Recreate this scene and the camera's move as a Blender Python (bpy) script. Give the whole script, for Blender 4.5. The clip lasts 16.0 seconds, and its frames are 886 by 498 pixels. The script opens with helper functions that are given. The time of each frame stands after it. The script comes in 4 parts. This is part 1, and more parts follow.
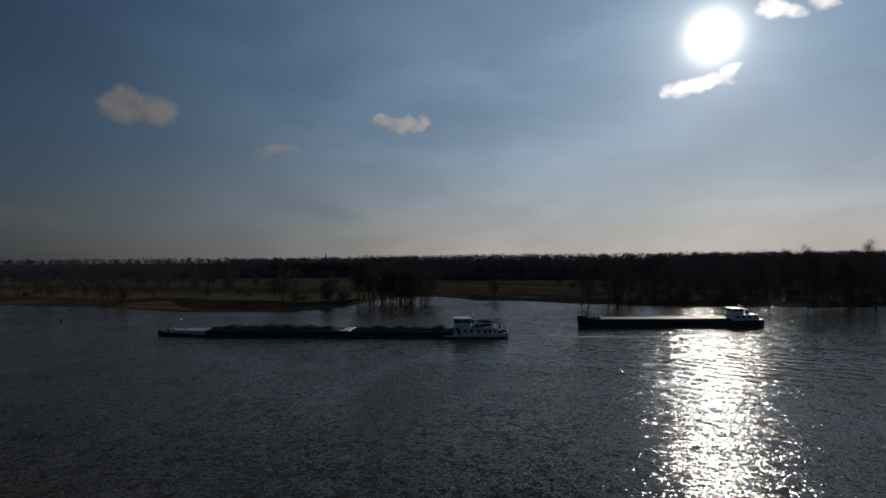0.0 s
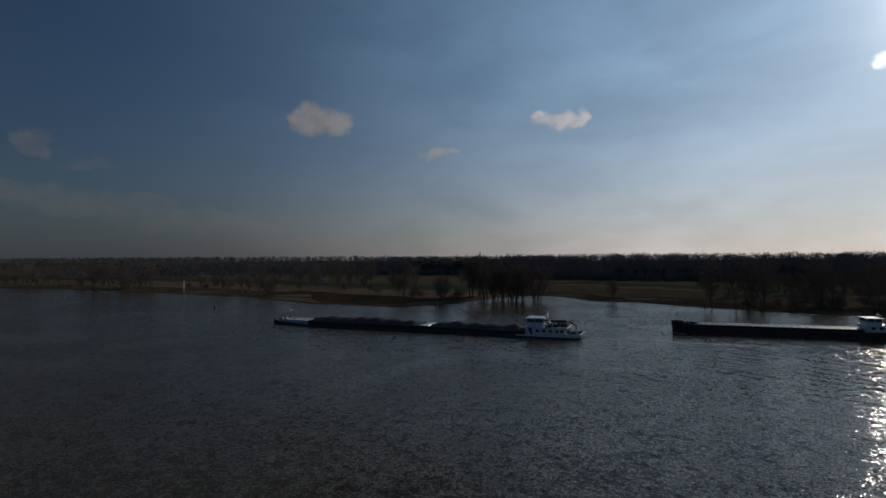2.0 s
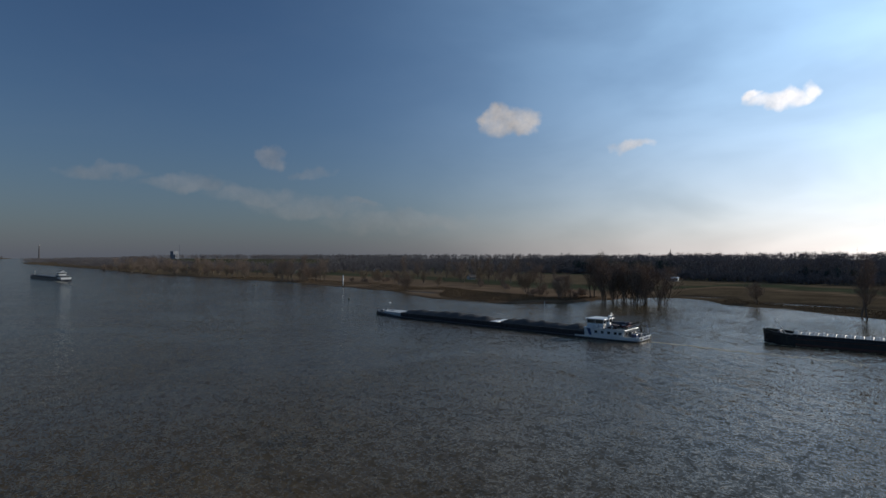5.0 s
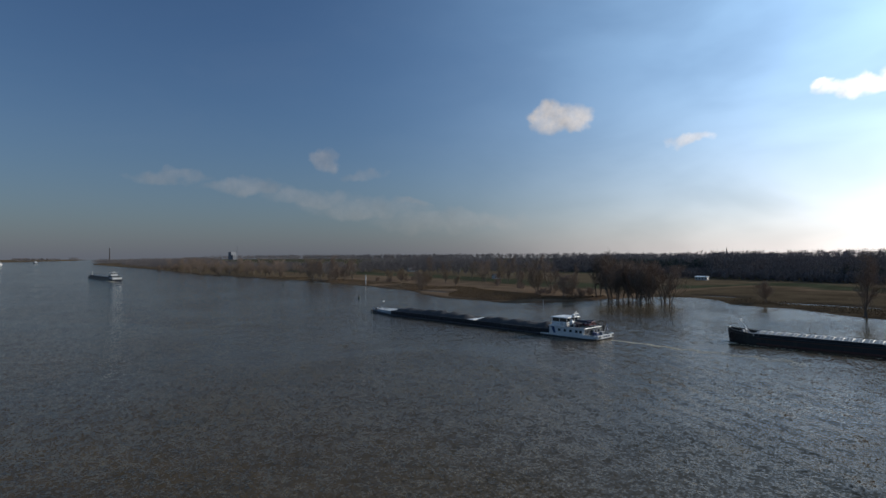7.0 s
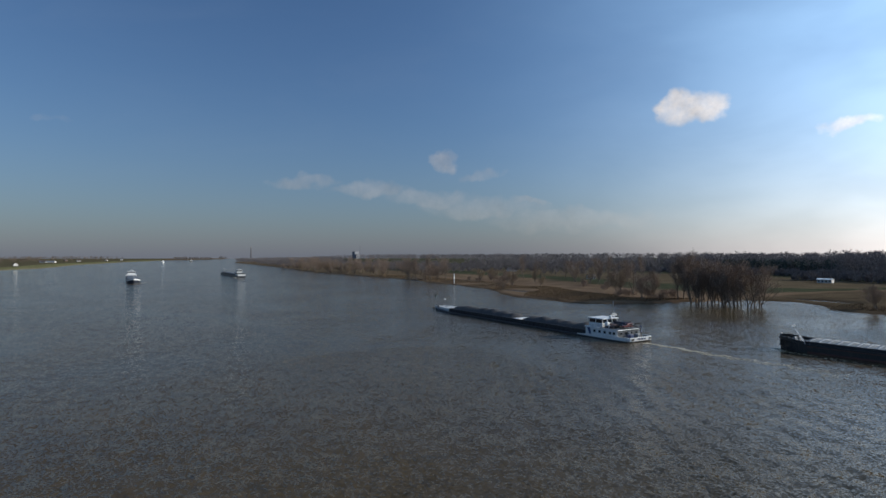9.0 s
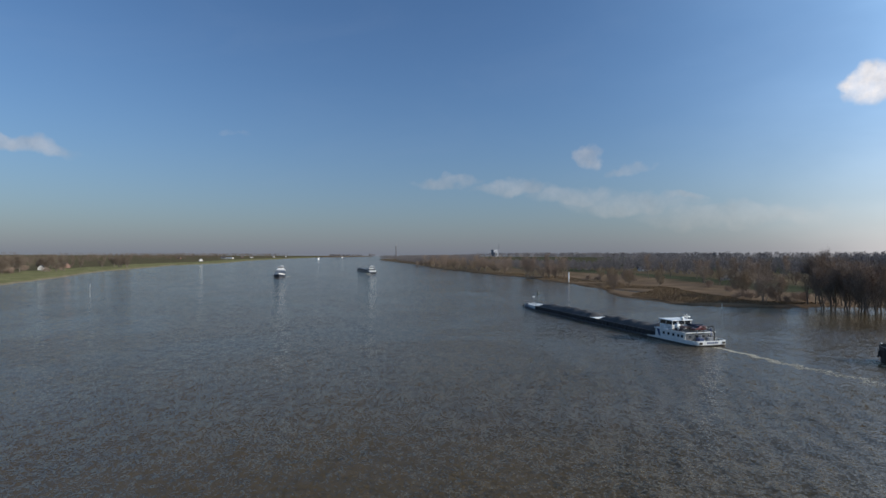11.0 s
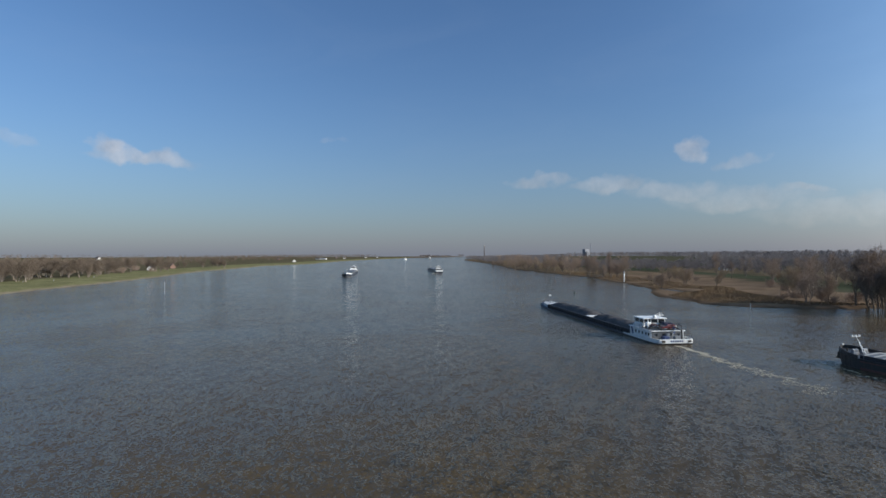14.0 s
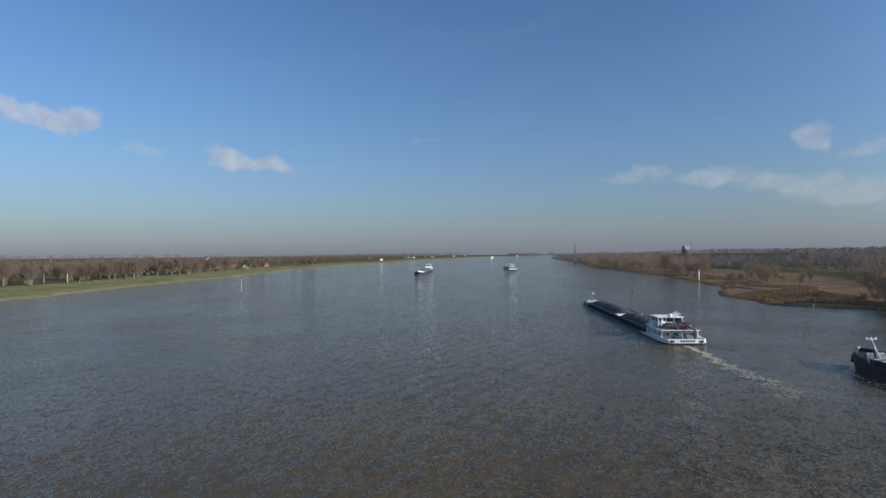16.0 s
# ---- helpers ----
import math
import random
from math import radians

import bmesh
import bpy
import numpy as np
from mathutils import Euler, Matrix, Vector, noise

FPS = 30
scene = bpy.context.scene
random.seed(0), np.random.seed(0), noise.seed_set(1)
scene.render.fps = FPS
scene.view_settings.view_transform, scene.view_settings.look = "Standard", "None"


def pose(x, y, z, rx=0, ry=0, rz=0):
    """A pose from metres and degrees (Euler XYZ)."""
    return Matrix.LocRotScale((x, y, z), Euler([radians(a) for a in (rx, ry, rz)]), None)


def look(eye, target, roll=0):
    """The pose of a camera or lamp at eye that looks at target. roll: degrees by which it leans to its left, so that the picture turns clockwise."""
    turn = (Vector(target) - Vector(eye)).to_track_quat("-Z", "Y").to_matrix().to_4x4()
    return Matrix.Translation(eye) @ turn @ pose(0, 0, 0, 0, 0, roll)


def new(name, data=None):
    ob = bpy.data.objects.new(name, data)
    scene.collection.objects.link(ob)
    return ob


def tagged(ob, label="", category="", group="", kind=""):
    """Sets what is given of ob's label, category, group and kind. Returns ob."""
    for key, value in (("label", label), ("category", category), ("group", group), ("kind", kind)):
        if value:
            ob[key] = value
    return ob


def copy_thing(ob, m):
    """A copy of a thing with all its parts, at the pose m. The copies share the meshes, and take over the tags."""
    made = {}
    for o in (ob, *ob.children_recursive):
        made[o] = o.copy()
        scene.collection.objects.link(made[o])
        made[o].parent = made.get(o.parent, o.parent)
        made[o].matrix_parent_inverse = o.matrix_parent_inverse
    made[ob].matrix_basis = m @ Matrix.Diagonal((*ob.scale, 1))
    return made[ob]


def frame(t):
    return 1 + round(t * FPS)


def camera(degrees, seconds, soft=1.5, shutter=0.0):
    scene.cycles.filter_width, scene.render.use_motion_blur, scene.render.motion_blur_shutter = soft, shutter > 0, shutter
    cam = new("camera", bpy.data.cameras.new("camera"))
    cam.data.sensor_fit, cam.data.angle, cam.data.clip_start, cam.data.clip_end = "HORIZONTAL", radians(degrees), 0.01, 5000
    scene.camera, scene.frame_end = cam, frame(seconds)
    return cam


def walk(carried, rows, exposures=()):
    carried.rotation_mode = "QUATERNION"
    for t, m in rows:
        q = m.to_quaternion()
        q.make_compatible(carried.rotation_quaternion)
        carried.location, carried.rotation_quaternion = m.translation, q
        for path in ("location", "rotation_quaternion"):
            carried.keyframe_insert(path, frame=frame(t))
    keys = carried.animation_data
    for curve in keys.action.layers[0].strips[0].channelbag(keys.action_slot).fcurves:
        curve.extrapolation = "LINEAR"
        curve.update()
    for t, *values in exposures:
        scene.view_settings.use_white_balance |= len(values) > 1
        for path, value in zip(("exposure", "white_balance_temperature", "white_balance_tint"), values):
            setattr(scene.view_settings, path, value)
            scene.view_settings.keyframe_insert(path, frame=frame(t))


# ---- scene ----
cam = camera(78.3, 16.0)
PATH = [
    (0, (-1.789, 0.635, 23.159), (-2.109, 2.609, 23.195), -0.5),
    (0.5, (4.541, 1.567, 23.052), (4.11, 3.52, 23.09), -0.3),
    (1, (10.735, 2.51, 23.009), (10.172, 4.429, 23.046), -0.3),
    (1.5, (16.952, 3.499, 23.028), (16.235, 5.365, 23.063), -0.4),
    (2, (23.232, 4.673, 23.008), (22.363, 6.474, 23.043), -0.2),
    (2.5, (29.413, 6.133, 22.997), (28.426, 7.872, 23.029), -0.1),
    (3, (35.51, 7.97, 23.002), (34.423, 9.648, 23.034), -0.1),
    (3.5, (41.512, 10.29, 23.038), (40.308, 11.886, 23.068), -0.2),
    (4, (47.354, 13.061, 23.063), (46.047, 14.575, 23.092), -0.0),
    (6.5, (75.063, 29.128, 23.391), (73.556, 30.444, 23.418), -0.2),
    (7, (80.281, 32.678, 23.447), (78.734, 33.946, 23.473), -0.2),
    (7.5, (85.284, 36.591, 23.494), (83.678, 37.783, 23.521), -0.1),
    (8, (90.058, 40.856, 23.498), (88.389, 41.958, 23.524), -0.0),
    (8.5, (94.548, 45.329, 23.483), (92.815, 46.327, 23.508), 0.1),
    (9, (98.545, 49.76, 23.463), (96.763, 50.668, 23.488), -0.1),
    (9.5, (102.178, 54.308, 23.404), (100.34, 55.097, 23.43), -0.1),
    (10, (105.436, 59.137, 23.31), (103.537, 59.765, 23.333), 0.1),
    (12.5, (119.051, 84.801, 22.895), (117.073, 85.095, 22.916), -0.1),
    (13, (121.311, 89.987, 22.864), (119.324, 90.219, 22.886), -0.1),
    (13.5, (123.238, 95.33, 22.853), (121.244, 95.479, 22.873), -0.1),
    (14, (124.812, 100.854, 22.84), (122.814, 100.939, 22.859), -0.2),
    (14.5, (126.029, 106.436, 22.78), (124.029, 106.453, 22.798), -0.4),
    (15, (126.971, 112.018, 22.724), (124.973, 111.934, 22.743), -0.4),
    (15.5, (127.707, 117.6, 22.653), (125.716, 117.418, 22.671), -0.4),
    (16, (128.367, 123.28, 22.554), (126.383, 123.03, 22.569), -0.5),
]
EXPOSURES = [(0, -2.6), (1.5, -2.42), (2.5, -1.9), (3.5, -1.4), (7, -0.65), (9, -0.28), (12.5, 0.08), (16, 0.12)]
walk(cam, [(t, look(eye, target, roll)) for t, eye, target, roll in PATH], EXPOSURES)

# ---- world: hazy spring sky, low sun over the far bank, small cumulus ----
SUN_AZ, SUN_EL = 17.5, 20.0
SUN_DIR = Vector((math.sin(radians(SUN_AZ)) * math.cos(radians(SUN_EL)), math.cos(radians(SUN_AZ)) * math.cos(radians(SUN_EL)), math.sin(radians(SUN_EL))))


class Nodes:
    """Short hand for wiring a node tree."""

    def __init__(self, tree):
        self.tree = tree
        tree.nodes.clear()

    def add(self, kind, sets=None, **inputs):
        n = self.tree.nodes.new(kind)
        for key, value in (sets or {}).items():
            setattr(n, key, value)
        for key, value in inputs.items():
            self.put(n, key.replace("_", " "), value)
        return n

    def put(self, n, key, value):
        sock = n.inputs[int(key[1:])] if key[0] == "i" and key[1:].isdigit() else n.inputs[key]
        if isinstance(value, bpy.types.NodeSocket):
            self.tree.links.new(value, sock)
        else:
            sock.default_value = value

    def math(self, op, a, b=0.0, c=0.0, clamp=False):
        n = self.add("ShaderNodeMath", {"operation": op, "use_clamp": clamp}, i0=a, i1=b, i2=c)
        return n.outputs[0]

    def mix(self, fac, a, b, blend="MIX"):
        n = self.tree.nodes.new("ShaderNodeMix")
        n.data_type, n.blend_type = "RGBA", blend
        for k, v in ((0, fac), (6, a), (7, b)):
            if isinstance(v, bpy.types.NodeSocket):
                self.tree.links.new(v, n.inputs[k])
            else:
                n.inputs[k].default_value = v
        return n.outputs[2]

    def noise(self, vector, scale, detail=4.0, rough=0.55, distort=0.0):
        n = self.add("ShaderNodeTexNoise", None, Scale=scale, Detail=detail, Roughness=rough, Distortion=distort)
        if vector is not None:
            self.put(n, "Vector", vector)
        return n

    def ramp(self, fac, stops):
        n = self.add("ShaderNodeValToRGB", None, Fac=fac)
        els = n.color_ramp.elements
        while len(els) < len(stops):
            els.new(0.5)
        for e, (p, c) in zip(els, stops):
            e.position, e.color = p, (*c, 1) if len(c) == 3 else c
        return n.outputs[0]

    def maprange(self, v, a, b, c=0.0, d=1.0, smooth=False):
        n = self.add("ShaderNodeMapRange", {"interpolation_type": "SMOOTHSTEP" if smooth else "LINEAR"}, i0=v, i1=a, i2=b, i3=c, i4=d)
        return n.outputs[0]


# azimuth from +y towards +x, elevation, half width, half height, density
CLOUDS = [
    (-38.4, 14.0, 2.5, 1.35, 1.0), (-40.2, 14.5, 1.3, 0.9, 1.0), (-36.8, 13.4, 1.4, 1.0, 0.9), (-13.2, 13.9, 2.6, 0.75, 0.9), (-11.2, 14.4, 1.2, 0.8, 0.95), (-15.6, 14.4, 0.8, 0.6, 0.9),
    (-26.4, 10.9, 2.1, 0.65, 0.75), (16.2, 15.9, 2.5, 0.85, 1.0), (18.3, 16.7, 1.3, 0.9, 1.0), (22.8, 20.9, 1.5, 0.9, 0.9),
    (26.0, 21.7, 1.34, 1.1, 0.8), (-62.6, 9.7, 1.2, 0.8, 0.4), (-58.8, 8.2, 1.9, 0.6, 0.22), (-77.5, 7.6, 3.0, 0.7, 0.3),
    (-70.5, 6.9, 3.8, 0.8, 0.3), (-64.5, 6.0, 4.6, 1.0, 0.28), (-58.5, 5.0, 6.0, 1.1, 0.26), (-49.8, 3.6, 8.4, 1.2, 0.22), (-54.5, 5.6, 2.0, 0.5, 0.3), (-116.6, 8.9, 4.6, 0.75, 0.5),
    (-119.0, 9.6, 2.0, 0.85, 0.6), (-132.8, 11.6, 2.6, 1.15, 0.6), (-135.5, 12.2, 2.6, 0.8, 0.55), (-99.0, 11.4, 0.9, 0.5, 0.12),
    (-126.0, 9.4, 1.68, 0.5, 0.2), (37.2, 18.5, 5.04, 1.68, 0.5), (60.0, 14.0, 5.88, 1.51, 0.6), (150.0, 16.0, 5.04, 1.68, 0.7),
]
world = bpy.data.worlds.new("sky")
scene.world = world
world.use_nodes = True
W = Nodes(world.node_tree)
ray = W.add("ShaderNodeTexCoord").outputs["Generated"]
sky = W.add("ShaderNodeTexSky", {"sky_type": "NISHITA", "sun_disc": False, "sun_elevation": radians(SUN_EL), "sun_rotation": radians(SUN_AZ),
                                 "altitude": 20.0, "air_density": 1.15, "dust_density": 0.35, "ozone_density": 5.0})
split = W.add("ShaderNodeSeparateXYZ", None, Vector=ray)
puff = W.noise(ray, 17.0, 4.0, 0.5)
puff2 = W.noise(ray, 40.0, 3.0, 0.5)
off = W.add("ShaderNodeVectorMath", {"operation": "SUBTRACT"}, i0=puff.outputs["Color"], i1=(0.5, 0.5, 0.5))
offs = W.add("ShaderNodeSeparateXYZ", None, Vector=off.outputs[0])
az = W.math("MULTIPLY", W.math("ARCTAN2", split.outputs[0], split.outputs[1]), 57.2958)
el = W.math("MULTIPLY", W.math("ARCSINE", split.outputs[2]), 57.2958)
az = W.math("MULTIPLY_ADD", offs.outputs[0], 6.0, az)
el = W.math("MULTIPLY_ADD", offs.outputs[1], 3.4, el)
cover = 0.0
for a, e, w, h, dens in CLOUDS:
    dx = W.math("MULTIPLY", W.math("SUBTRACT", az, a), 1.0 / w)
    dy = W.math("MULTIPLY", W.math("SUBTRACT", el, e), 1.0 / h)
    r2 = W.math("MULTIPLY_ADD", dx, dx, W.math("MULTIPLY", dy, dy))
    cover = W.math("MAXIMUM", cover, W.math("MULTIPLY", W.maprange(r2, 1.5, 0.1, 0.0, 1.0, True), dens))
cover = W.math("MULTIPLY", cover, W.maprange(puff2.outputs["Fac"], 0.25, 0.6, 0.6, 1.0))
sun_dot = W.add("ShaderNodeVectorMath", {"operation": "DOT_PRODUCT"}, i0=ray, i1=tuple(SUN_DIR))
dot = W.math("MAXIMUM", sun_dot.outputs["Value"], 0.0)
glow = W.math("MULTIPLY", W.math("POWER", dot, 2100.0), 60.0)
glow = W.math("ADD", glow, W.math("MULTIPLY", W.math("POWER", dot, 260.0), 7.0))
glow = W.math("ADD", glow, W.math("MULTIPLY", W.math("POWER", dot, 14.0), 0.8))
broad = W.math("MULTIPLY", W.math("POWER", dot, 3.6), 12.0)
wisp_at = W.add("ShaderNodeMapping", None, Vector=ray, Scale=(1.0, 1.0, 2.6), Rotation=(0.5, 0.35, 0.0))
broad = W.math("MULTIPLY", broad, W.maprange(W.noise(wisp_at.outputs[0], 3.2, 4.0, 0.5, 0.3).outputs["Fac"], 0.3, 0.7, 0.84, 1.22, True))
# thin veil of high haze, streaked
veil_at = W.add("ShaderNodeMapping", None, Vector=ray, Scale=(1.6, 1.6, 5.0), Rotation=(0.25, 0.1, 0.0))
veil = W.maprange(W.noise(veil_at.outputs[0], 2.2, 5.0, 0.6, 0.6).outputs["Fac"], 0.42, 0.75, 0.0, 0.03, True)
base = W.mix(veil, sky.outputs[0], (4.2, 4.6, 5.2, 1))
# pale haze low over the horizon
low = W.math("POWER", W.math("SUBTRACT", 1.0, W.math("ABSOLUTE", split.outputs[2]), 0.0, True), 8.0)
base = W.mix(1.0, base, (0.92, 0.99, 1.1, 1), "MULTIPLY")
base = W.mix(W.math("MULTIPLY", low, 0.84), base, (1.55, 1.74, 2.35, 1))
glow_rgb = W.add("ShaderNodeVectorMath", {"operation": "SCALE"}, i0=(1.0, 0.96, 0.9), Scale=W.math("MULTIPLY", glow, 2.2))
broad_rgb = W.add("ShaderNodeVectorMath", {"operation": "SCALE"}, i0=(0.6, 0.95, 1.26), Scale=broad)
lift = W.math("MULTIPLY_ADD", W.math("POWER", dot, 30.0), 60.0, W.math("MULTIPLY_ADD", W.math("POWER", dot, 4.0), 27.0, 5.8))
lift = W.math("MULTIPLY", lift, W.maprange(W.noise(ray, 28.0, 4.0, 0.6).outputs["Fac"], 0.3, 0.7, 0.72, 1.2))
lit = W.add("ShaderNodeVectorMath", {"operation": "SCALE"}, i0=(1.0, 0.93, 0.89), Scale=lift)
base = W.mix(1.0, base, glow_rgb.outputs[0], "ADD")
base = W.mix(1.0, base, broad_rgb.outputs[0], "ADD")
warm_rgb = W.add("ShaderNodeVectorMath", {"operation": "SCALE"}, i0=(1.35, 0.92, 0.6), Scale=W.math("MULTIPLY", W.math("MULTIPLY", broad, low), 1.4))
base = W.mix(1.0, base, warm_rgb.outputs[0], "ADD")
base = W.mix(W.math("MULTIPLY", cover, 0.86), base, lit.outputs[0])
back = W.add("ShaderNodeBackground", None, Color=base, Strength=0.105)
W.tree.links.new(back.outputs[0], W.add("ShaderNodeOutputWorld").inputs[0])

sun = new("sun", bpy.data.lights.new("sun", "SUN"))
sun.data.energy, sun.data.angle, sun.data.color = 5.0, radians(0.53), (1.0, 0.93, 0.82)
sun.matrix_world = look((0, 0, 200), Vector((0, 0, 200)) - SUN_DIR)

# ---- materials ----


def material(name):
    m = bpy.data.materials.new(name)
    m.use_nodes = True
    n = Nodes(m.node_tree)
    out = n.add("ShaderNodeOutputMaterial")
    b = n.add("ShaderNodeBsdfPrincipled")
    n.tree.links.new(b.outputs[0], out.inputs[0])
    return m, n, b


def worn(name, colour, rough=0.5, metal=0.0, spread=0.18, dirt=(0.12, 0.09, 0.06), amount=0.25, scale=0.6, bump=0.05):
    """Paint, metal or timber with soft variation, streaks of dirt and fine relief."""
    m, n, b = material(name)
    at = n.add("ShaderNodeTexCoord").outputs["Object"]
    big = n.noise(at, scale, 4.0, 0.6)
    fine = n.noise(at, scale * 14, 3.0, 0.6)
    run_at = n.add("ShaderNodeMapping", None, Vector=at, Scale=(1.2, 1.2, 0.12))
    runs = n.noise(run_at.outputs[0], 2.2, 4.0, 0.65)
    tone = n.ramp(big.outputs["Fac"], [(0.3, [c * (1 - spread) for c in colour]), (0.7, [min(1, c * (1 + spread)) for c in colour])])
    stain = n.maprange(runs.outputs["Fac"], 0.52, 0.72, 0.0, amount)
    n.put(b, "Base Color", n.mix(stain, tone, (*dirt, 1)))
    n.put(b, "Roughness", n.maprange(fine.outputs["Fac"], 0.3, 0.7, max(0.05, rough - 0.12), min(1.0, rough + 0.12)))
    n.put(b, "Metallic", metal)
    relief = n.add("ShaderNodeBump", None, Strength=0.4, Distance=bump, Height=fine.outputs["Fac"])
    n.put(b, "Normal", relief.outputs[0])
    return m


def make_water():
    """Silty river: slopes of swell, chop and ripples are summed and tip the normal."""
    m, n, b = material("river_water")
    at = n.add("ShaderNodeNewGeometry").outputs["Position"]
    silt = n.noise(at, 0.012, 4.0, 0.6, 1.0)
    n.put(b, "Base Color", n.ramp(silt.outputs["Fac"], [(0.3, (0.06, 0.042, 0.02)), (0.7, (0.08, 0.057, 0.028))]))
    n.put(b, "IOR", 1.333)
    n.put(b, "Specular IOR Level", 0.2)
    n.put(b, "Roughness", 0.07)
    gust = n.maprange(n.noise(at, 0.02, 3.0, 0.55, 1.2).outputs["Fac"], 0.36, 0.64, 0.7, 1.2, True)
    slope = None
    # size in cycles a metre, stretch, turn, slope along and across the wind
    for scale, stretch, turn, along, across in ((0.07, 0.7, -12, 0.07, 0.06), (0.28, 0.8, 14, 0.2, 0.18), (0.75, 0.85, 28, 0.34, 0.32), (1.8, 0.9, 5, 0.46, 0.44), (3.8, 1.0, -20, 0.82, 0.78)):
        where = n.add("ShaderNodeMapping", None, Vector=at, Rotation=(0, 0, radians(turn)), Scale=(stretch, 1.0, 1.0))
        wave = n.noise(where.outputs[0], scale, 1.5, 0.5, 0.3)
        tip = n.add("ShaderNodeVectorMath", {"operation": "SUBTRACT"}, i0=wave.outputs["Color"], i1=(0.5, 0.5, 0.5))
        tip = n.add("ShaderNodeVectorMath", {"operation": "MULTIPLY"}, i0=tip.outputs[0], i1=(across, along, 0.0))
        slope = tip.outputs[0] if slope is None else n.add("ShaderNodeVectorMath", {"operation": "ADD"}, i0=slope, i1=tip.outputs[0]).outputs[0]
    slope = n.add("ShaderNodeVectorMath", {"operation": "SCALE"}, i0=slope, Scale=gust).outputs[0]
    # diverging wake waves astern of the ships
    turned = n.add("ShaderNodeMapping", None, Vector=at, Rotation=(0, 0, radians(-62)))
    bands = n.add("ShaderNodeTexWave", {"wave_type": "BANDS", "bands_direction": "X"}, Vector=turned.outputs[0], Scale=0.075, Distortion=5.0, Detail=3.0)
    xyz = n.add("ShaderNodeSeparateXYZ", None, Vector=at)
    run = n.math("MULTIPLY", n.maprange(xyz.outputs[0], -25.0, 10.0, 0.0, 1.0, True), n.maprange(xyz.outputs[0], 70.0, 120.0, 1.0, 0.0, True))
    band = n.math("MULTIPLY", n.maprange(xyz.outputs[1], 85.0, 115.0, 0.0, 1.0, True), n.maprange(xyz.outputs[1], 150.0, 160.0, 1.0, 0.0, True))
    push = n.math("MULTIPLY", n.math("MULTIPLY", run, band), n.math("MULTIPLY_ADD", bands.outputs["Fac"], 0.11, -0.055))
    crest = n.add("ShaderNodeVectorMath", {"operation": "SCALE"}, i0=(0.47, 0.88, 0.0), Scale=push).outputs[0]
    slope = n.add("ShaderNodeVectorMath", {"operation": "ADD"}, i0=slope, i1=crest).outputs[0]
    up = n.add("ShaderNodeVectorMath", {"operation": "ADD"}, i0=slope, i1=(0.0, 0.0, 1.0)).outputs[0]
    n.put(b, "Normal", n.add("ShaderNodeVectorMath", {"operation": "NORMALIZE"}, i0=up).outputs[0])
    return m


def make_ground():
    m, n, b = material("meadow_ground")
    at = n.add("ShaderNodeNewGeometry").outputs["Position"]
    cover_rgb = n.add("ShaderNodeVertexColor", {"layer_name": "cover"}).outputs["Color"]
    big = n.noise(at, 0.05, 5.0, 0.65)
    fine = n.noise(at, 0.9, 5.0, 0.7)
    tone = n.math("MULTIPLY", n.maprange(big.outputs["Fac"], 0.3, 0.7, 0.7, 1.25), n.maprange(fine.outputs["Fac"], 0.3, 0.7, 0.7, 1.3))
    scaled = n.add("ShaderNodeVectorMath", {"operation": "SCALE"}, i0=cover_rgb, Scale=tone)
    n.put(b, "Base Color", scaled.outputs[0])
    n.put(b, "Roughness", 0.95)
    n.put(b, "Specular IOR Level", 0.0)
    relief = n.add("ShaderNodeBump", None, Strength=0.7, Distance=0.3, Height=fine.outputs["Fac"])
    n.put(b, "Normal", relief.outputs[0])
    return m


def make_growth(name, dark, pale, rough=0.9):
    """Bark, twigs and reeds: tone varies from plant to plant and from piece to piece."""
    m, n, b = material(name)
    each = n.add("ShaderNodeObjectInfo").outputs["Random"]
    piece = n.add("ShaderNodeNewGeometry").outputs["Random Per Island"]
    at = n.add("ShaderNodeTexCoord").outputs["Object"]
    grain = n.noise(at, 1.3, 4.0, 0.65).outputs["Fac"]
    f = n.math("ADD", n.math("MULTIPLY", each, 0.35), n.math("MULTIPLY", piece, 0.4))
    f = n.math("ADD", f, n.math("MULTIPLY", grain, 0.3), 0.0, True)
    n.put(b, "Base Color", n.ramp(f, [(0.1, dark), (0.9, pale)]))
    n.put(b, "Roughness", rough)
    n.put(b, "Specular IOR Level", 0.0)
    return m


def make_glass():
    m, n, b = material("dark_window_glass")
    at = n.add("ShaderNodeTexCoord").outputs["Object"]
    n.put(b, "Base Color", n.ramp(n.noise(at, 0.8).outputs["Fac"], [(0.3, (0.012, 0.015, 0.018)), (0.7, (0.03, 0.035, 0.04))]))
    n.put(b, "Roughness", 0.06)
    return m


def make_heap(name, dark, pale):
    m, n, b = material(name)
    at = n.add("ShaderNodeTexCoord").outputs["Object"]
    grit = n.noise(at, 5.0, 6.0, 0.75)
    lump = n.noise(at, 0.35, 4.0, 0.6)
    n.put(b, "Base Color", n.ramp(n.math("MULTIPLY_ADD", grit.outputs["Fac"], 0.5, n.math("MULTIPLY", lump.outputs["Fac"], 0.5)), [(0.35, dark), (0.65, pale)]))
    n.put(b, "Roughness", 0.85)
    n.put(b, "Normal", n.add("ShaderNodeBump", None, Strength=0.9, Distance=0.25, Height=grit.outputs["Fac"]).outputs[0])
    return m


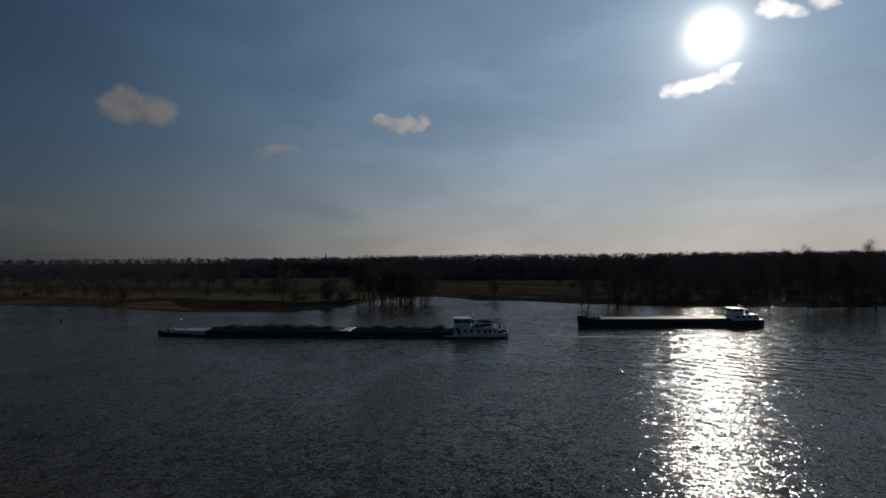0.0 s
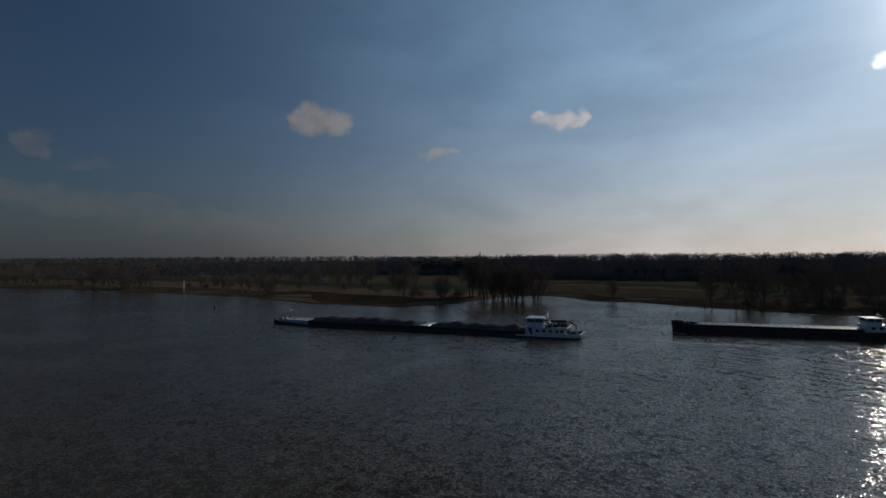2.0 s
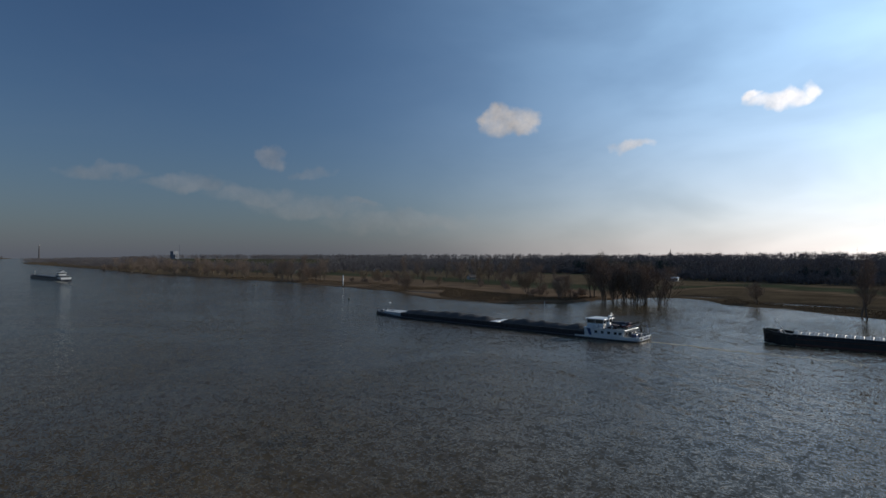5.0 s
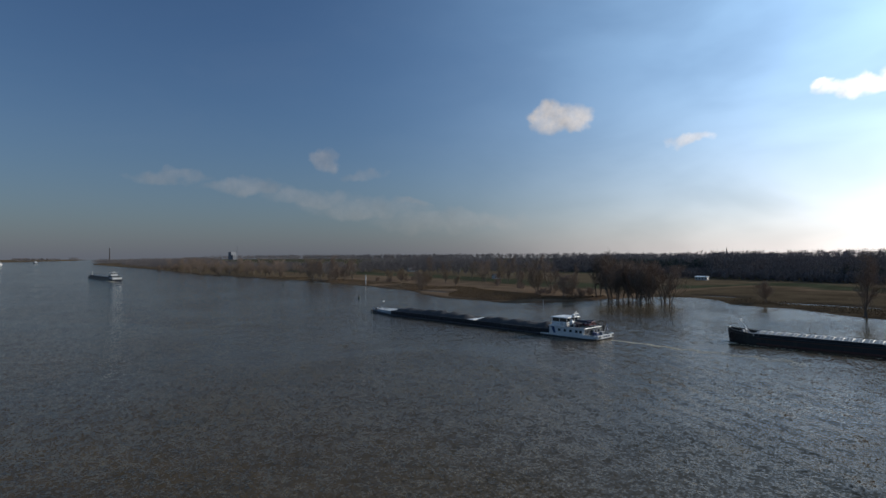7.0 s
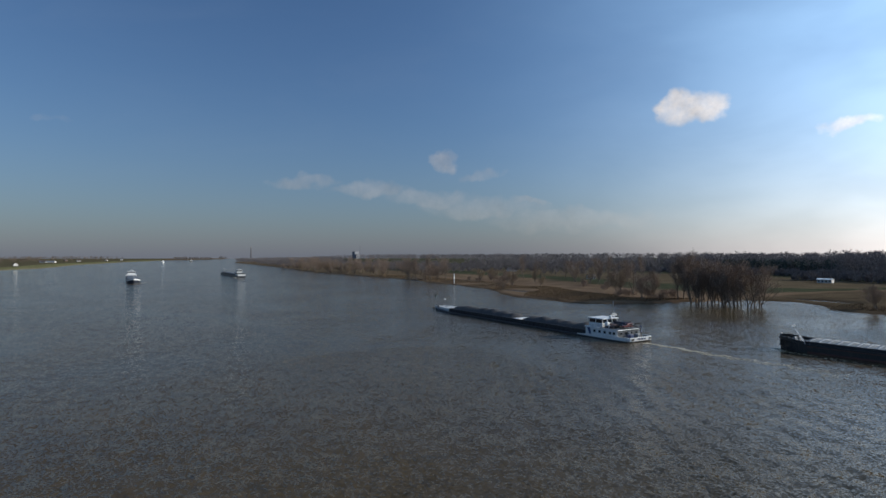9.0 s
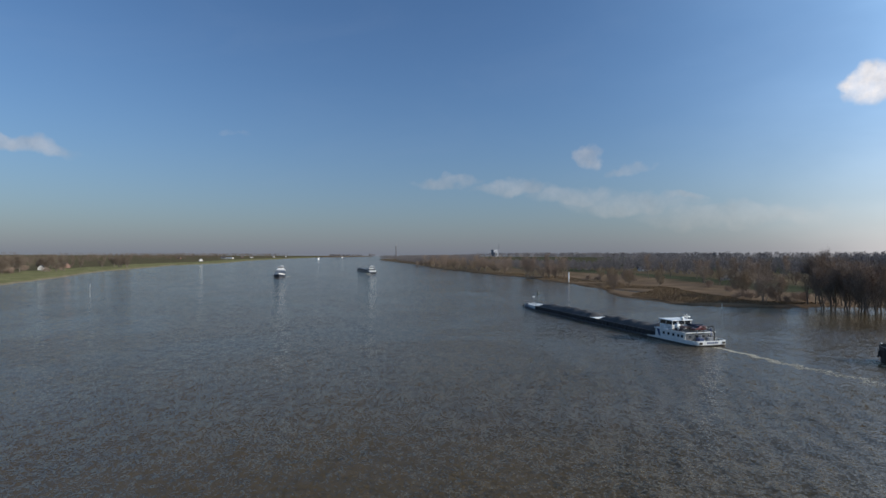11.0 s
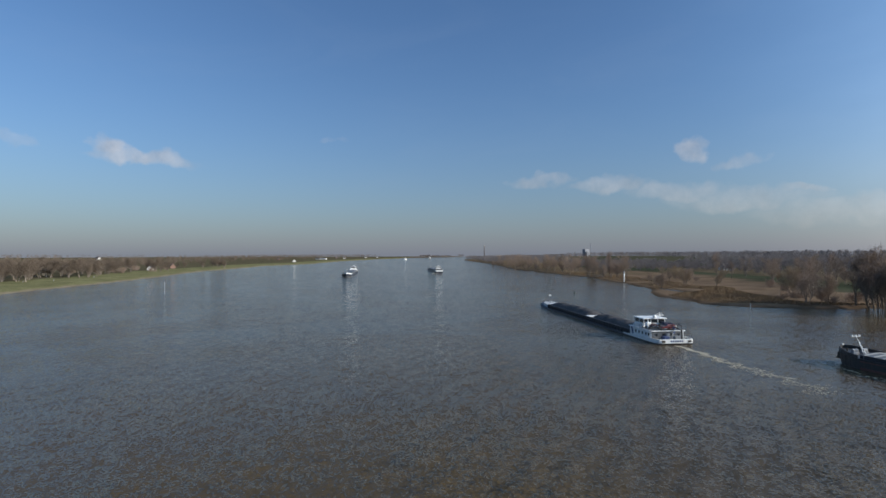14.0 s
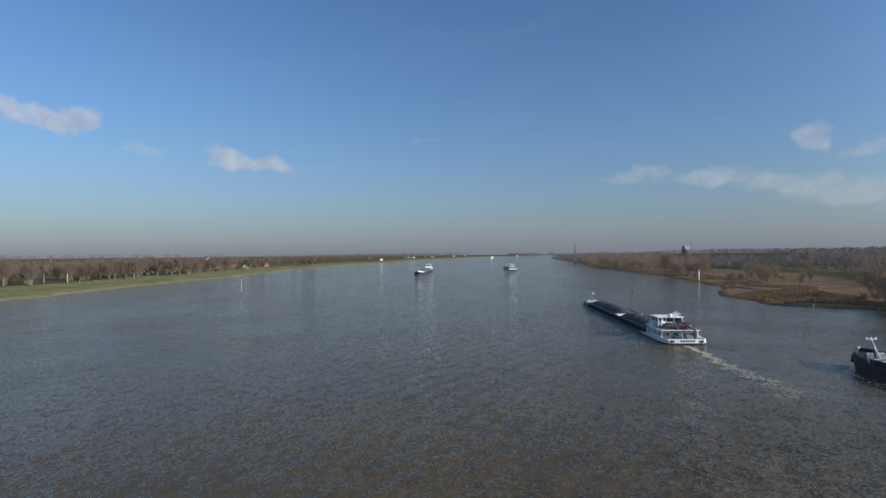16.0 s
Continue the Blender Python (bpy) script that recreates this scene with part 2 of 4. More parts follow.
def make_foam():
    m, n, b = material("water_foam")
    at = n.add("ShaderNodeNewGeometry").outputs["Position"]
    n.put(b, "Base Color", n.ramp(n.noise(at, 1.4, 4.0, 0.7).outputs["Fac"], [(0.35, (0.24, 0.20, 0.13)), (0.65, (0.50, 0.45, 0.34))]))
    n.put(b, "Roughness", 0.7)
    return m


WATER, GROUND, GLASS, FOAM = make_water(), make_ground(), make_glass(), make_foam()
BARK = make_growth("grey_brown_bark", (0.12, 0.1, 0.08), (0.23, 0.19, 0.155))
TWIGS = make_growth("bare_brown_twigs", (0.17, 0.125, 0.098), (0.34, 0.255, 0.195))
WILLOW = make_growth("budding_willow_twigs", (0.17, 0.125, 0.085), (0.33, 0.25, 0.165))
# Shaded copy of TWIGS: makes up in colour for the south bank's front light.
SOUTH_TWIGS = make_growth("shaded_south_twigs", (0.085, 0.066, 0.052), (0.17, 0.132, 0.1))
# Far woods: distance haze is put into the colour, lighter and greyer than the twigs.
WOODS = make_growth("hazed_far_woods", (0.13, 0.118, 0.118), (0.25, 0.222, 0.212))
# Conifers: lifted base colour carries the haze over the plantation.
PINES = make_growth("hazed_conifers", (0.06, 0.075, 0.068), (0.13, 0.15, 0.125))
REED = make_growth("dry_reed", (0.10, 0.07, 0.045), (0.2, 0.14, 0.085))
HULL_DARK = worn("dark_blue_hull_paint", (0.02, 0.024, 0.036), 0.42, amount=0.12)
HULL_BLACK = worn("black_hull_paint", (0.018, 0.018, 0.020), 0.45, amount=0.4)
HULL_RED = worn("rust_red_hull_paint", (0.10, 0.035, 0.028), 0.55, amount=0.3)
WHITE = worn("white_ship_paint", (0.74, 0.74, 0.72), 0.38, spread=0.06, amount=0.22)
GREY = worn("grey_deck_paint", (0.22, 0.23, 0.24), 0.6, amount=0.3)
PALE_DECK = worn("pale_grey_deck", (0.46, 0.47, 0.47), 0.6, spread=0.12, amount=0.3)
ALU = worn("weathered_aluminium", (0.52, 0.53, 0.54), 0.42, 0.85, amount=0.2)
COAMING = worn("dark_hold_steel", (0.028, 0.027, 0.03), 0.6, amount=0.2)
BLUE = worn("blue_stripe_paint", (0.03, 0.06, 0.16), 0.4)
RED = worn("dark_red_car_paint", (0.13, 0.018, 0.018), 0.28, spread=0.08, amount=0.05)
AWNING = worn("dark_red_canvas", (0.045, 0.02, 0.02), 0.75)
BLUE_COVER = worn("blue_tarpaulin", (0.015, 0.022, 0.045), 0.7)
RUBBER = worn("black_rubber", (0.02, 0.02, 0.02), 0.8)
GREEN_PAINT = worn("green_buoy_paint", (0.015, 0.045, 0.028), 0.5)
PLASTER = worn("white_plaster", (0.6, 0.58, 0.54), 0.85, spread=0.08, amount=0.2)
BRICK = worn("red_brown_brick", (0.16, 0.095, 0.07), 0.9)
ROOF = worn("dark_roof_tiles", (0.08, 0.065, 0.06), 0.8)
CONCRETE = worn("grey_concrete", (0.36, 0.35, 0.33), 0.9)
HATCH = worn("dark_grey_hatch_paint", (0.10, 0.105, 0.11), 0.5, amount=0.3)
HAZE_GREY = worn("blue_grey_cladding", (0.21, 0.22, 0.24), 0.8)
COAL = make_heap("bulk_cargo", (0.028, 0.027, 0.029), (0.075, 0.068, 0.067))

# ---- building helpers ----


class Geo:
    """Collects vertices and faces of one mesh."""

    def __init__(self):
        self.v, self.f = [], []

    def put(self, verts, faces):
        k = len(self.v)
        self.v += [tuple(p) for p in verts]
        self.f += [tuple(i + k for i in face) for face in faces]
        return self

    def box(self, x0, x1, y0, y1, z0, z1, dx=0.0, dy=0.0):
        """A box whose top is drawn in by dx and dy on each side."""
        v = [(x0, y0, z0), (x1, y0, z0), (x1, y1, z0), (x0, y1, z0), (x0 + dx, y0 + dy, z1), (x1 - dx, y0 + dy, z1), (x1 - dx, y1 - dy, z1), (x0 + dx, y1 - dy, z1)]
        return self.put(v, [(3, 2, 1, 0), (4, 5, 6, 7), (0, 1, 5, 4), (1, 2, 6, 5), (2, 3, 7, 6), (3, 0, 4, 7)])

    def slab(self, x0, x1, y0, y1, z0, z1, c=0.12):
        """A box with chamfered upright and top edges."""
        def ring(i, z):
            a = [(x0 + i, y0 + i + c), (x0 + i + c, y0 + i), (x1 - i - c, y0 + i), (x1 - i, y0 + i + c), (x1 - i, y1 - i - c), (x1 - i - c, y1 - i), (x0 + i + c, y1 - i), (x0 + i, y1 - i - c)]
            return [(x, y, z) for x, y in a]
        return self.loft([ring(0, z0), ring(0, z1 - c), ring(c * 0.7, z1)], True, True)

    def loft(self, rings, close=True, caps=True):
        k = len(self.v)
        n = len(rings[0])
        for r in rings:
            self.v += [tuple(p) for p in r]
        for a in range(len(rings) - 1):
            for b in range(n if close else n - 1):
                c = (b + 1) % n
                self.f.append((k + a * n + b, k + a * n + c, k + (a + 1) * n + c, k + (a + 1) * n + b))
        if caps:
            self.f.append(tuple(k + i for i in reversed(range(n))))
            self.f.append(tuple(k + (len(rings) - 1) * n + i for i in range(n)))
        return self

    def tube(self, a, b, r0, r1=None, n=6, caps=True):
        a, b = Vector(a), Vector(b)
        r1 = r0 if r1 is None else r1
        w = (b - a).normalized()
        u = w.orthogonal().normalized()
        v = w.cross(u)
        turn = [(math.cos(2 * math.pi * i / n), math.sin(2 * math.pi * i / n)) for i in range(n)]
        return self.loft([[a + (u * c + v * s) * r0 for c, s in turn], [b + (u * c + v * s) * r1 for c, s in turn]], True, caps)

    def line(self, pts, r, n=5):
        for a, b in zip(pts, pts[1:]):
            self.tube(a, b, r, r, n)
        return self

    def mesh(self, name, mat, smooth=False):
        me = bpy.data.meshes.new(name)
        me.from_pydata(self.v, [], self.f)
        me.materials.append(mat)
        if smooth:
            me.polygons.foreach_set("use_smooth", [True] * len(me.polygons))
        me.update()
        return me


def part(name, geo, mat, parent, label="", smooth=False):
    ob = new(name, geo.mesh(name, mat, smooth))
    ob.parent = parent
    return tagged(ob, label)


def thing(name, m, label, category, group="", kind=""):
    ob = new(name)
    ob.matrix_world = m
    return tagged(ob, label, category, group, kind)


# ---- river, banks and land ----
NORTH = [(-6000, 1500), (-4200, 1100), (-3000, 520), (-2300, 300), (-1900, 265), (-1100, 262), (-670, 242), (-560, 251), (-460, 256), (-400, 262), (-300, 257),
         (-250, 254), (-206, 245), (-190, 235), (-165, 228), (-140, 228), (-120, 229), (-105, 232), (-95, 246), (-90, 266), (-88, 296), (-80, 320), (-64, 328), (-46, 322),
         (-35, 303), (-24, 301), (-8, 301), (8, 290), (26, 280), (55, 270), (112, 265), (155, 277), (300, 275), (900, 260), (6000, 260)]
SOUTH = [(-6000, 700), (-4300, 420), (-3300, 60), (-2400, -90), (-1700, -170), (-1242, -165), (-990, -215), (-850, -206), (-650, -203), (-560, -192), (-461, -172),
         (-366, -160), (-243, -150), (-142, -137), (0, -140), (300, -170), (6000, -210)]
NX, NY = np.array(NORTH, float).T
SX, SY = np.array(SOUTH, float).T


def smooth_noise(x, y, s):
    return (np.sin(x / s + 1.3 * np.sin(y / s * 0.7)) + np.sin(y / s * 1.3 + 1.7 * np.sin(x / s * 0.6 + 2.0)) + np.sin((x + y) / s * 0.8 + 0.6)) / 3


def land(x, y):
    """Height of the ground."""
    x, y = np.asarray(x, float), np.asarray(y, float)
    rag = 2.2 * smooth_noise(x, y, 7.0) + 1.2 * smooth_noise(x, y, 2.9)
    dn = y - np.interp(x, NX, NY) + rag
    ds = np.interp(x, SX, SY) - y + rag * 0.6
    d = np.maximum(dn, ds)
    up = np.where(dn > ds, np.minimum(0.16 * d, 0.55 + 0.008 * d), np.minimum(0.13 * d, 1.0 + 0.035 * d))
    up = np.minimum(up, np.where(dn > ds, 2.2, 3.2)) + np.clip(d / 30, 0, 1) * 0.18 * smooth_noise(x, y, 11.0)
    for cx, cy, rx, ry, deep in ((-200, 256, 20, 4, 1.4), (-408, 277, 30, 5, 1.6), (-486, 269, 26, 4, 1.5), (-330, 273, 20, 4, 1.2), (0, 325, 26, 7, 1.6), (130, 302, 26, 6, 1.6), (50, 298, 18, 4, 1.5), (-58, 345, 20, 5, 1.6)):
        up = up - deep * np.exp(-(((x - cx) / rx) ** 2 + ((y - cy) / ry) ** 2) ** 2)
    return np.where(d > 0, up, np.maximum(0.16 * d, -3.5))


def spaced(stops):
    """Grid lines: (from, to, step) stretches, end to end."""
    out = []
    for a, b, s in stops:
        out += list(np.arange(a, b, s))
    return np.array(out + [stops[-1][1]])


def build_ground():
    xs = spaced([(-6000, -2000, 200), (-2000, -800, 30), (-800, -300, 9), (-300, 210, 4.5), (210, 400, 16), (400, 6000, 280)])
    ys = spaced([(-6000, -900, 300), (-900, -320, 30), (-320, -210, 8), (-210, -130, 3.5), (-130, 220, 50), (220, 350, 3.0), (350, 620, 12), (620, 1200, 40), (1200, 6000, 300)])
    gx, gy = np.meshgrid(xs, ys)
    gz = land(gx, gy)
    nx, ny = len(xs), len(ys)
    verts = np.stack([gx, gy, gz], -1).reshape(-1, 3)
    i = np.arange(nx * ny).reshape(ny, nx)
    faces = np.stack([i[:-1, :-1], i[:-1, 1:], i[1:, 1:], i[1:, :-1]], -1).reshape(-1, 4)
    me = bpy.data.meshes.new("ground")
    me.from_pydata(verts.tolist(), [], faces.tolist())
    x, y, z = verts.T
    dn = y - np.interp(x, NX, NY)
    north = y > 60
    mud, sand = np.array([0.085, 0.06, 0.04]), np.array([0.22, 0.18, 0.12])
    reed, grass, dark = np.array([0.155, 0.108, 0.072]), np.array([0.058, 0.063, 0.038]), np.array([0.07, 0.066, 0.042])
    wig = 18 * smooth_noise(x, y, 60.0)
    col = np.where((dn + wig < 112)[:, None], reed, np.where((dn + wig < 125)[:, None], dark, np.where((dn + wig * 1.5 < 168)[:, None], grass, np.where((dn + wig * 3 < 300)[:, None], np.array([0.11, 0.085, 0.055]), dark))))
    east = (x > -85)[:, None] & (dn < 110)[:, None]
    col = np.where(east, np.array([0.09, 0.068, 0.044]), col)
    col = np.where((north & (x < -430) & (dn < 90))[:, None], np.array([0.13, 0.095, 0.06]), col)
    col = np.where((z < 0.45)[:, None], mud, col)
    south = np.where((z < 0.6)[:, None], sand, np.where((z < 3.0)[:, None], np.array([0.165, 0.155, 0.075]), np.array([0.10, 0.085, 0.05])))
    col = np.where(north[:, None], col, south)
    attr = me.color_attributes.new("cover", "FLOAT_COLOR", "POINT")
    attr.data.foreach_set("color", np.concatenate([col, np.ones((len(col), 1))], 1).astype(np.float32).ravel())
    me.materials.append(GROUND)
    me.polygons.foreach_set("use_smooth", [True] * len(me.polygons))
    tagged(new("ground", me), "flat river meadows with brown reed and green grass", "ground", kind="structure")


build_ground()
water = Geo().put([(-6000, -3000, 0), (6000, -3000, 0), (6000, 3000, 0), (-6000, 3000, 0)], [(0, 1, 2, 3)])
tagged(new("water", water.mesh("water", WATER)), "wide silty brown river with wind ripples", "river", kind="structure")

# ---- ships ----
SHIP_1 = pose(-62.4, 161.2, -0.7, 0, 0, 183.9) @ Matrix.Translation((1.8, 0, 0)) @ Matrix.Diagonal((1.0, 0.92, 1, 1))
SHIP_2 = pose(43.2, 193.6, -0.7, 0, 0, 187.0) @ Matrix.Diagonal((0.79, 0.95, 0.86, 1))


def hull_rings(length, beam, z_of, fore, aft, steps=40, keel=-1.2, stern=0.86, flare=0.25, blunt=2.4, sharp=0.62):
    """Sections from stern to bow: closed rings (port deck edge, round the bottom, starboard deck edge)."""
    rings, half = [], length / 2
    for i in range(steps + 1):
        s = i / steps
        x = -half + length * s
        b = beam / 2
        if x > half - fore:
            u = (x - half + fore) / fore
            b *= max(0.03, (1 - u ** blunt)) ** sharp
        if x < -half + aft:
            u = (-half + aft - x) / aft
            b *= 1 - (1 - stern) * u ** 2
        rake = 0.0 if x < half - fore else flare * ((x - half + fore) / fore) ** 2
        low = b * (1 - rake)
        z = z_of(x)
        shift = -1.6 * rake
        rings.append([(x, b, z), (x + shift * 0.3, (b + low) / 2, z * 0.45), (x + shift * 0.7, low, 0.0), (x + shift, low * 0.94, keel),
                      (x + shift, -low * 0.94, keel), (x + shift * 0.7, -low, 0.0), (x + shift * 0.3, -(b + low) / 2, z * 0.45), (x, -b, z)])
    return rings


def rail(parent, pts, height=1.0, gap=1.6, label="grey tubular railing"):
    """A railing with posts and two bars along a line of deck points."""
    g = Geo()
    for a, b in zip(pts, pts[1:]):
        a, b = Vector(a), Vector(b)
        n = max(1, int((b - a).length / gap))
        for i in range(n + 1):
            p = a.lerp(b, i / n)
            g.tube(p, p + Vector((0, 0, height)), 0.035, 0.035, 4)
        for h in (0.55, 1.0):
            g.tube(a + Vector((0, 0, height * h)), b + Vector((0, 0, height * h)), 0.03, 0.03, 4)
    return part("railing", g, HATCH, parent, label)


def windows(parent, spots, along, width, height, out=0.03):
    """Separate panes on a house side. spots: centres; along: 'x' or 'y'."""
    for x, y, z in spots:
        if along == "x":
            s = 1 if y > 0 else -1
            frame_g = Geo().box(x - width / 2 - 0.08, x + width / 2 + 0.08, min(y, y + s * out), max(y, y + s * out), z - height / 2 - 0.08, z + height / 2 + 0.08)
            g = Geo().box(x - width / 2, x + width / 2, min(y + s * out, y + s * out * 2), max(y + s * out, y + s * out * 2), z - height / 2, z + height / 2)
        else:
            s = 1 if out > 0 else -1
            o = abs(out)
            frame_g = Geo().box(min(x, x + s * o), max(x, x + s * o), y - width / 2 - 0.08, y + width / 2 + 0.08, z - height / 2 - 0.08, z + height / 2 + 0.08)
            g = Geo().box(min(x + s * o, x + 2 * s * o), max(x + s * o, x + 2 * s * o), y - width / 2, y + width / 2, z - height / 2, z + height / 2)
        w = part("window", frame_g, GREY, parent)
        part("pane", g, GLASS, w)


def wheelhouse(parent, x0, x1, w, z0, z1, slope=0.35):
    """A cabin with raked window bands on all sides, corner posts and an overhanging roof."""
    sill = z0 + (z1 - z0) * 0.46
    house = part("wheelhouse", Geo().box(x0, x1, -w / 2, w / 2, z0, sill), WHITE, parent)
    lift = z1 - 0.22
    part("window_band", Geo().box(x0 + 0.06, x1 - 0.06, -w / 2 + 0.06, w / 2 - 0.06, sill, lift, slope * 0.2, 0.1), GLASS, house)
    posts = [(x0, -w / 2), (x0, w / 2), (x1, -w / 2), (x1, w / 2), ((x0 + x1) / 2, -w / 2), ((x0 + x1) / 2, w / 2), (x0, -w / 6), (x0, w / 6), (x1, -w / 6), (x1, w / 6)]
    for px, py in posts:
        cx, cy = (x0 + x1) / 2, 0.0
        top = (px + (cx - px) * 0.03, py + (cy - py) * 0.03, lift)
        part("post", Geo().tube((px, py, sill), top, 0.1, 0.09, 6), WHITE, house)
    part("roof", Geo().slab(x0 - 0.5, x1 + 0.5, -w / 2 - 0.35, w / 2 + 0.35, lift, z1, 0.1), WHITE, house)
    return house


def radar_mast(parent, x, y, z, h):
    mast = part("mast", Geo().tube((x, y, z), (x, y, z + h), 0.12, 0.06, 8).tube((x, y - 0.9, z + h * 0.75), (x, y + 0.9, z + h * 0.75), 0.05, 0.05, 5), WHITE, parent)
    part("radar", Geo().slab(x - 0.12, x + 0.12, y - 1.3, y + 1.3, z + h * 0.45, z + h * 0.45 + 0.22, 0.05).tube((x, y, z + h * 0.3), (x, y, z + h * 0.46), 0.2, 0.16, 8), WHITE, mast)
    dome = Geo()
    dome.loft([[(x + 0.5 * math.cos(a) * math.cos(e), y + 1.6 + 0.5 * math.sin(a) * math.cos(e), z + 0.55 + 0.5 * math.sin(e)) for a in np.linspace(0, 2 * math.pi, 12, False)] for e in np.linspace(-1.2, 1.5, 8)])
    part("antenna_dome", dome, WHITE, mast, "", True)
    return mast


def loaded_ship():
    """Long dry-cargo barge, deep in the water, open holds with heaped cargo; bow towards +x."""
    L, B = 110.0, 11.4
    root = thing("cargo_ship", SHIP_1, "long dark cargo ship deep in the water with white aft house", "ship", "ships on the river")

    def sheer(x):
        return 1.0 + 1.15 * max(0, (x - 40) / 15) ** 1.5 + 0.35 * max(0, (-37 - x) / 18)
    hull = part("hull", Geo().loft(hull_rings(L, B, sheer, 14, 6, blunt=1.8, sharp=0.75)), HULL_DARK, root, "dark blue-black steel hull")
    # white bulwark round the stern
    ring_o, rows = [], []
    edge = [(-34, 5.72), (-36, 5.72), (-42, 5.72), (-49, 5.70), (-52, 5.5), (-54.4, 5.2), (-55.2, 4.6), (-55.3, 2.0), (-55.3, -2.0), (-55.2, -4.6), (-54.4, -5.2), (-52, -5.5), (-49, -5.70), (-42, -5.72), (-36, -5.72), (-34, -5.72)]
    for x, y in edge:
        k = 0.985
        z1 = 1.4 + 0.6 * max(0, min(1, (-36 - x) / 8))
        ring_o.append([(x * 1.002, y * 1.006, 1.02), (x * 1.002, y * 1.012, z1), (x * k ** 0.3, y * k, z1), (x * k ** 0.3, y * k, 1.02)])
    bul = part("bulwark", Geo().loft(ring_o), WHITE, root, "white stern bulwark")
    for y in (-3.9, 3.6):
        part("fairlead", Geo().slab(-55.56, -55.42, y - 0.5, y + 0.5, 1.25, 1.75, 0.1), RUBBER, bul)
    for y in (-1.8, -1.2, -0.5, 0.1, 0.75, 1.4):
        part("name_bar", Geo().box(-55.5, -55.44, y - 0.2, y + 0.2, 1.35, 1.75), BLUE, bul)
    # side decks, coaming and cross beam
    part("side_deck", Geo().box(-39.5, 42, -5.6, -4.75, 0.95, 1.06).box(-39.5, 42, 4.75, 5.6, 0.95, 1.06), HATCH, root)
    co = part("coaming", Geo().box(-39.3, 37, 4.62, 4.78, 0.9, 2.35).box(-39.3, 37, -4.78, -4.62, 0.9, 2.35).box(-39.3, -39.1, -4.62, 4.62, 0.9, 2.35).box(36.8, 37, -4.62, 4.62, 0.9, 2.5), COAMING, root, "dark steel hold coaming")
    stay = Geo().box(-0.05, 0.05, -0.15, 0.15, 0, 1.14, 0.0, 0.08).mesh("stay", COAMING)
    for i in range(38):
        for s in (-1, 1):
            ob = new("stay", stay)
            ob.parent, ob.location = co, (-38 + i * 2.0, s * 4.95, 1.06)
    part("coaming_rail", Geo().box(-39.3, 37, 4.58, 4.95, 2.35, 2.47).box(-39.3, 37, -4.95, -4.58, 2.35, 2.47), COAMING, co)
    part("cross_beam", Geo().slab(-8.0, -5.0, -4.6, 4.6, 1.6, 2.55, 0.15), WHITE, root, "white cross beam between two holds")
    part("hold_floor", Geo().box(-39, 36.8, -4.6, 4.6, -0.6, -0.5), COAMING, root)
    # foredeck
    part("foredeck", Geo().put([(37, 5.3, 1.1), (46, 4.6, 1.5), (50, 3.6, 1.75), (53, 2.1, 2.0), (54.6, 0.2, 2.2), (54.6, -0.2, 2.2), (53, -2.1, 2.0), (50, -3.6, 1.75), (46, -4.6, 1.5), (37, -5.3, 1.1)], [tuple(range(9, -1, -1))]), HATCH, root, "dark grey foredeck")
    hatch = part("fore_hatch", Geo().loft([[(37.1, 4.6, 1.1), (46.5, 3.7, 1.3), (49.6, 1.9, 1.5), (49.6, -1.9, 1.5), (46.5, -3.7, 1.3), (37.1, -4.6, 1.1)], [(37.1, 4.5, 2.3), (46.3, 3.5, 2.3), (49.2, 1.7, 2.4), (49.2, -1.7, 2.4), (46.3, -3.5, 2.3), (37.1, -4.5, 2.3)]]), PALE_DECK, root, "pale grey forecastle deck narrowing to the bow")
    part("hatch_lid", Geo().slab(45.0, 46.4, -0.8, 0.8, 2.25, 2.5, 0.1), GREY, hatch)
    for s in (-1, 1):
        part("winch", Geo().tube((50.4, s * 1.2 - 0.6, 2.3), (50.4, s * 1.2 + 0.6, 2.3), 0.42, 0.42, 10).box(49.9, 50.9, s * 1.2 - 0.7, s * 1.2 + 0.7, 1.6, 2.05), GREY, root)
        part("bollard", Geo().tube((51.4, s * 1.6, 1.7), (51.4, s * 1.6, 2.4), 0.16, 0.16, 8), RUBBER, root)
        part("anchor", Geo().box(52.2, 52.6, s * 2.95 - 0.15, s * 2.95 + 0.15, 0.6, 1.6).box(51.9, 52.9, s * 3.0 - 0.12, s * 3.0 + 0.12, 0.5, 0.75), RUBBER, root)
    part("bow_rail", Geo().line([(46.5, 4.4, 2.1), (50, 3.5, 2.6), (53, 2.0, 2.9), (54.8, 0, 3.1), (53, -2.0, 2.9), (50, -3.5, 2.6), (46.5, -4.4, 2.1)], 0.05), GREY, root)
    mast = part("foremast", Geo().tube((47.6, 0, 1.7), (47.6, 0, 5.2), 0.08, 0.05, 8).tube((47.6, -0.7, 4.8), (47.6, 0.7, 4.8), 0.04), GREY, root, "slim grey foremast with a white lamp housing")
    part("lamp", Geo().slab(47.3, 47.9, -0.45, 0.45, 5.2, 5.6, 0.06), WHITE, mast)
    # aft house
    house = part("deckhouse", Geo().slab(-50.5, -36.8, -4.9, 4.9, 1.2, 3.5, 0.2), WHITE, root, "white deckhouse with a row of windows")
    for s in (-1, 1):
        part("house_stripe", Geo().put([(-39.6, s * 4.93, 1.5), (-38.7, s * 4.93, 1.5), (-37.7, s * 4.93, 3.4), (-39.0, s * 4.93, 3.4)], [(0, 1, 2, 3)] if s < 0 else [(3, 2, 1, 0)]), BLUE, house)
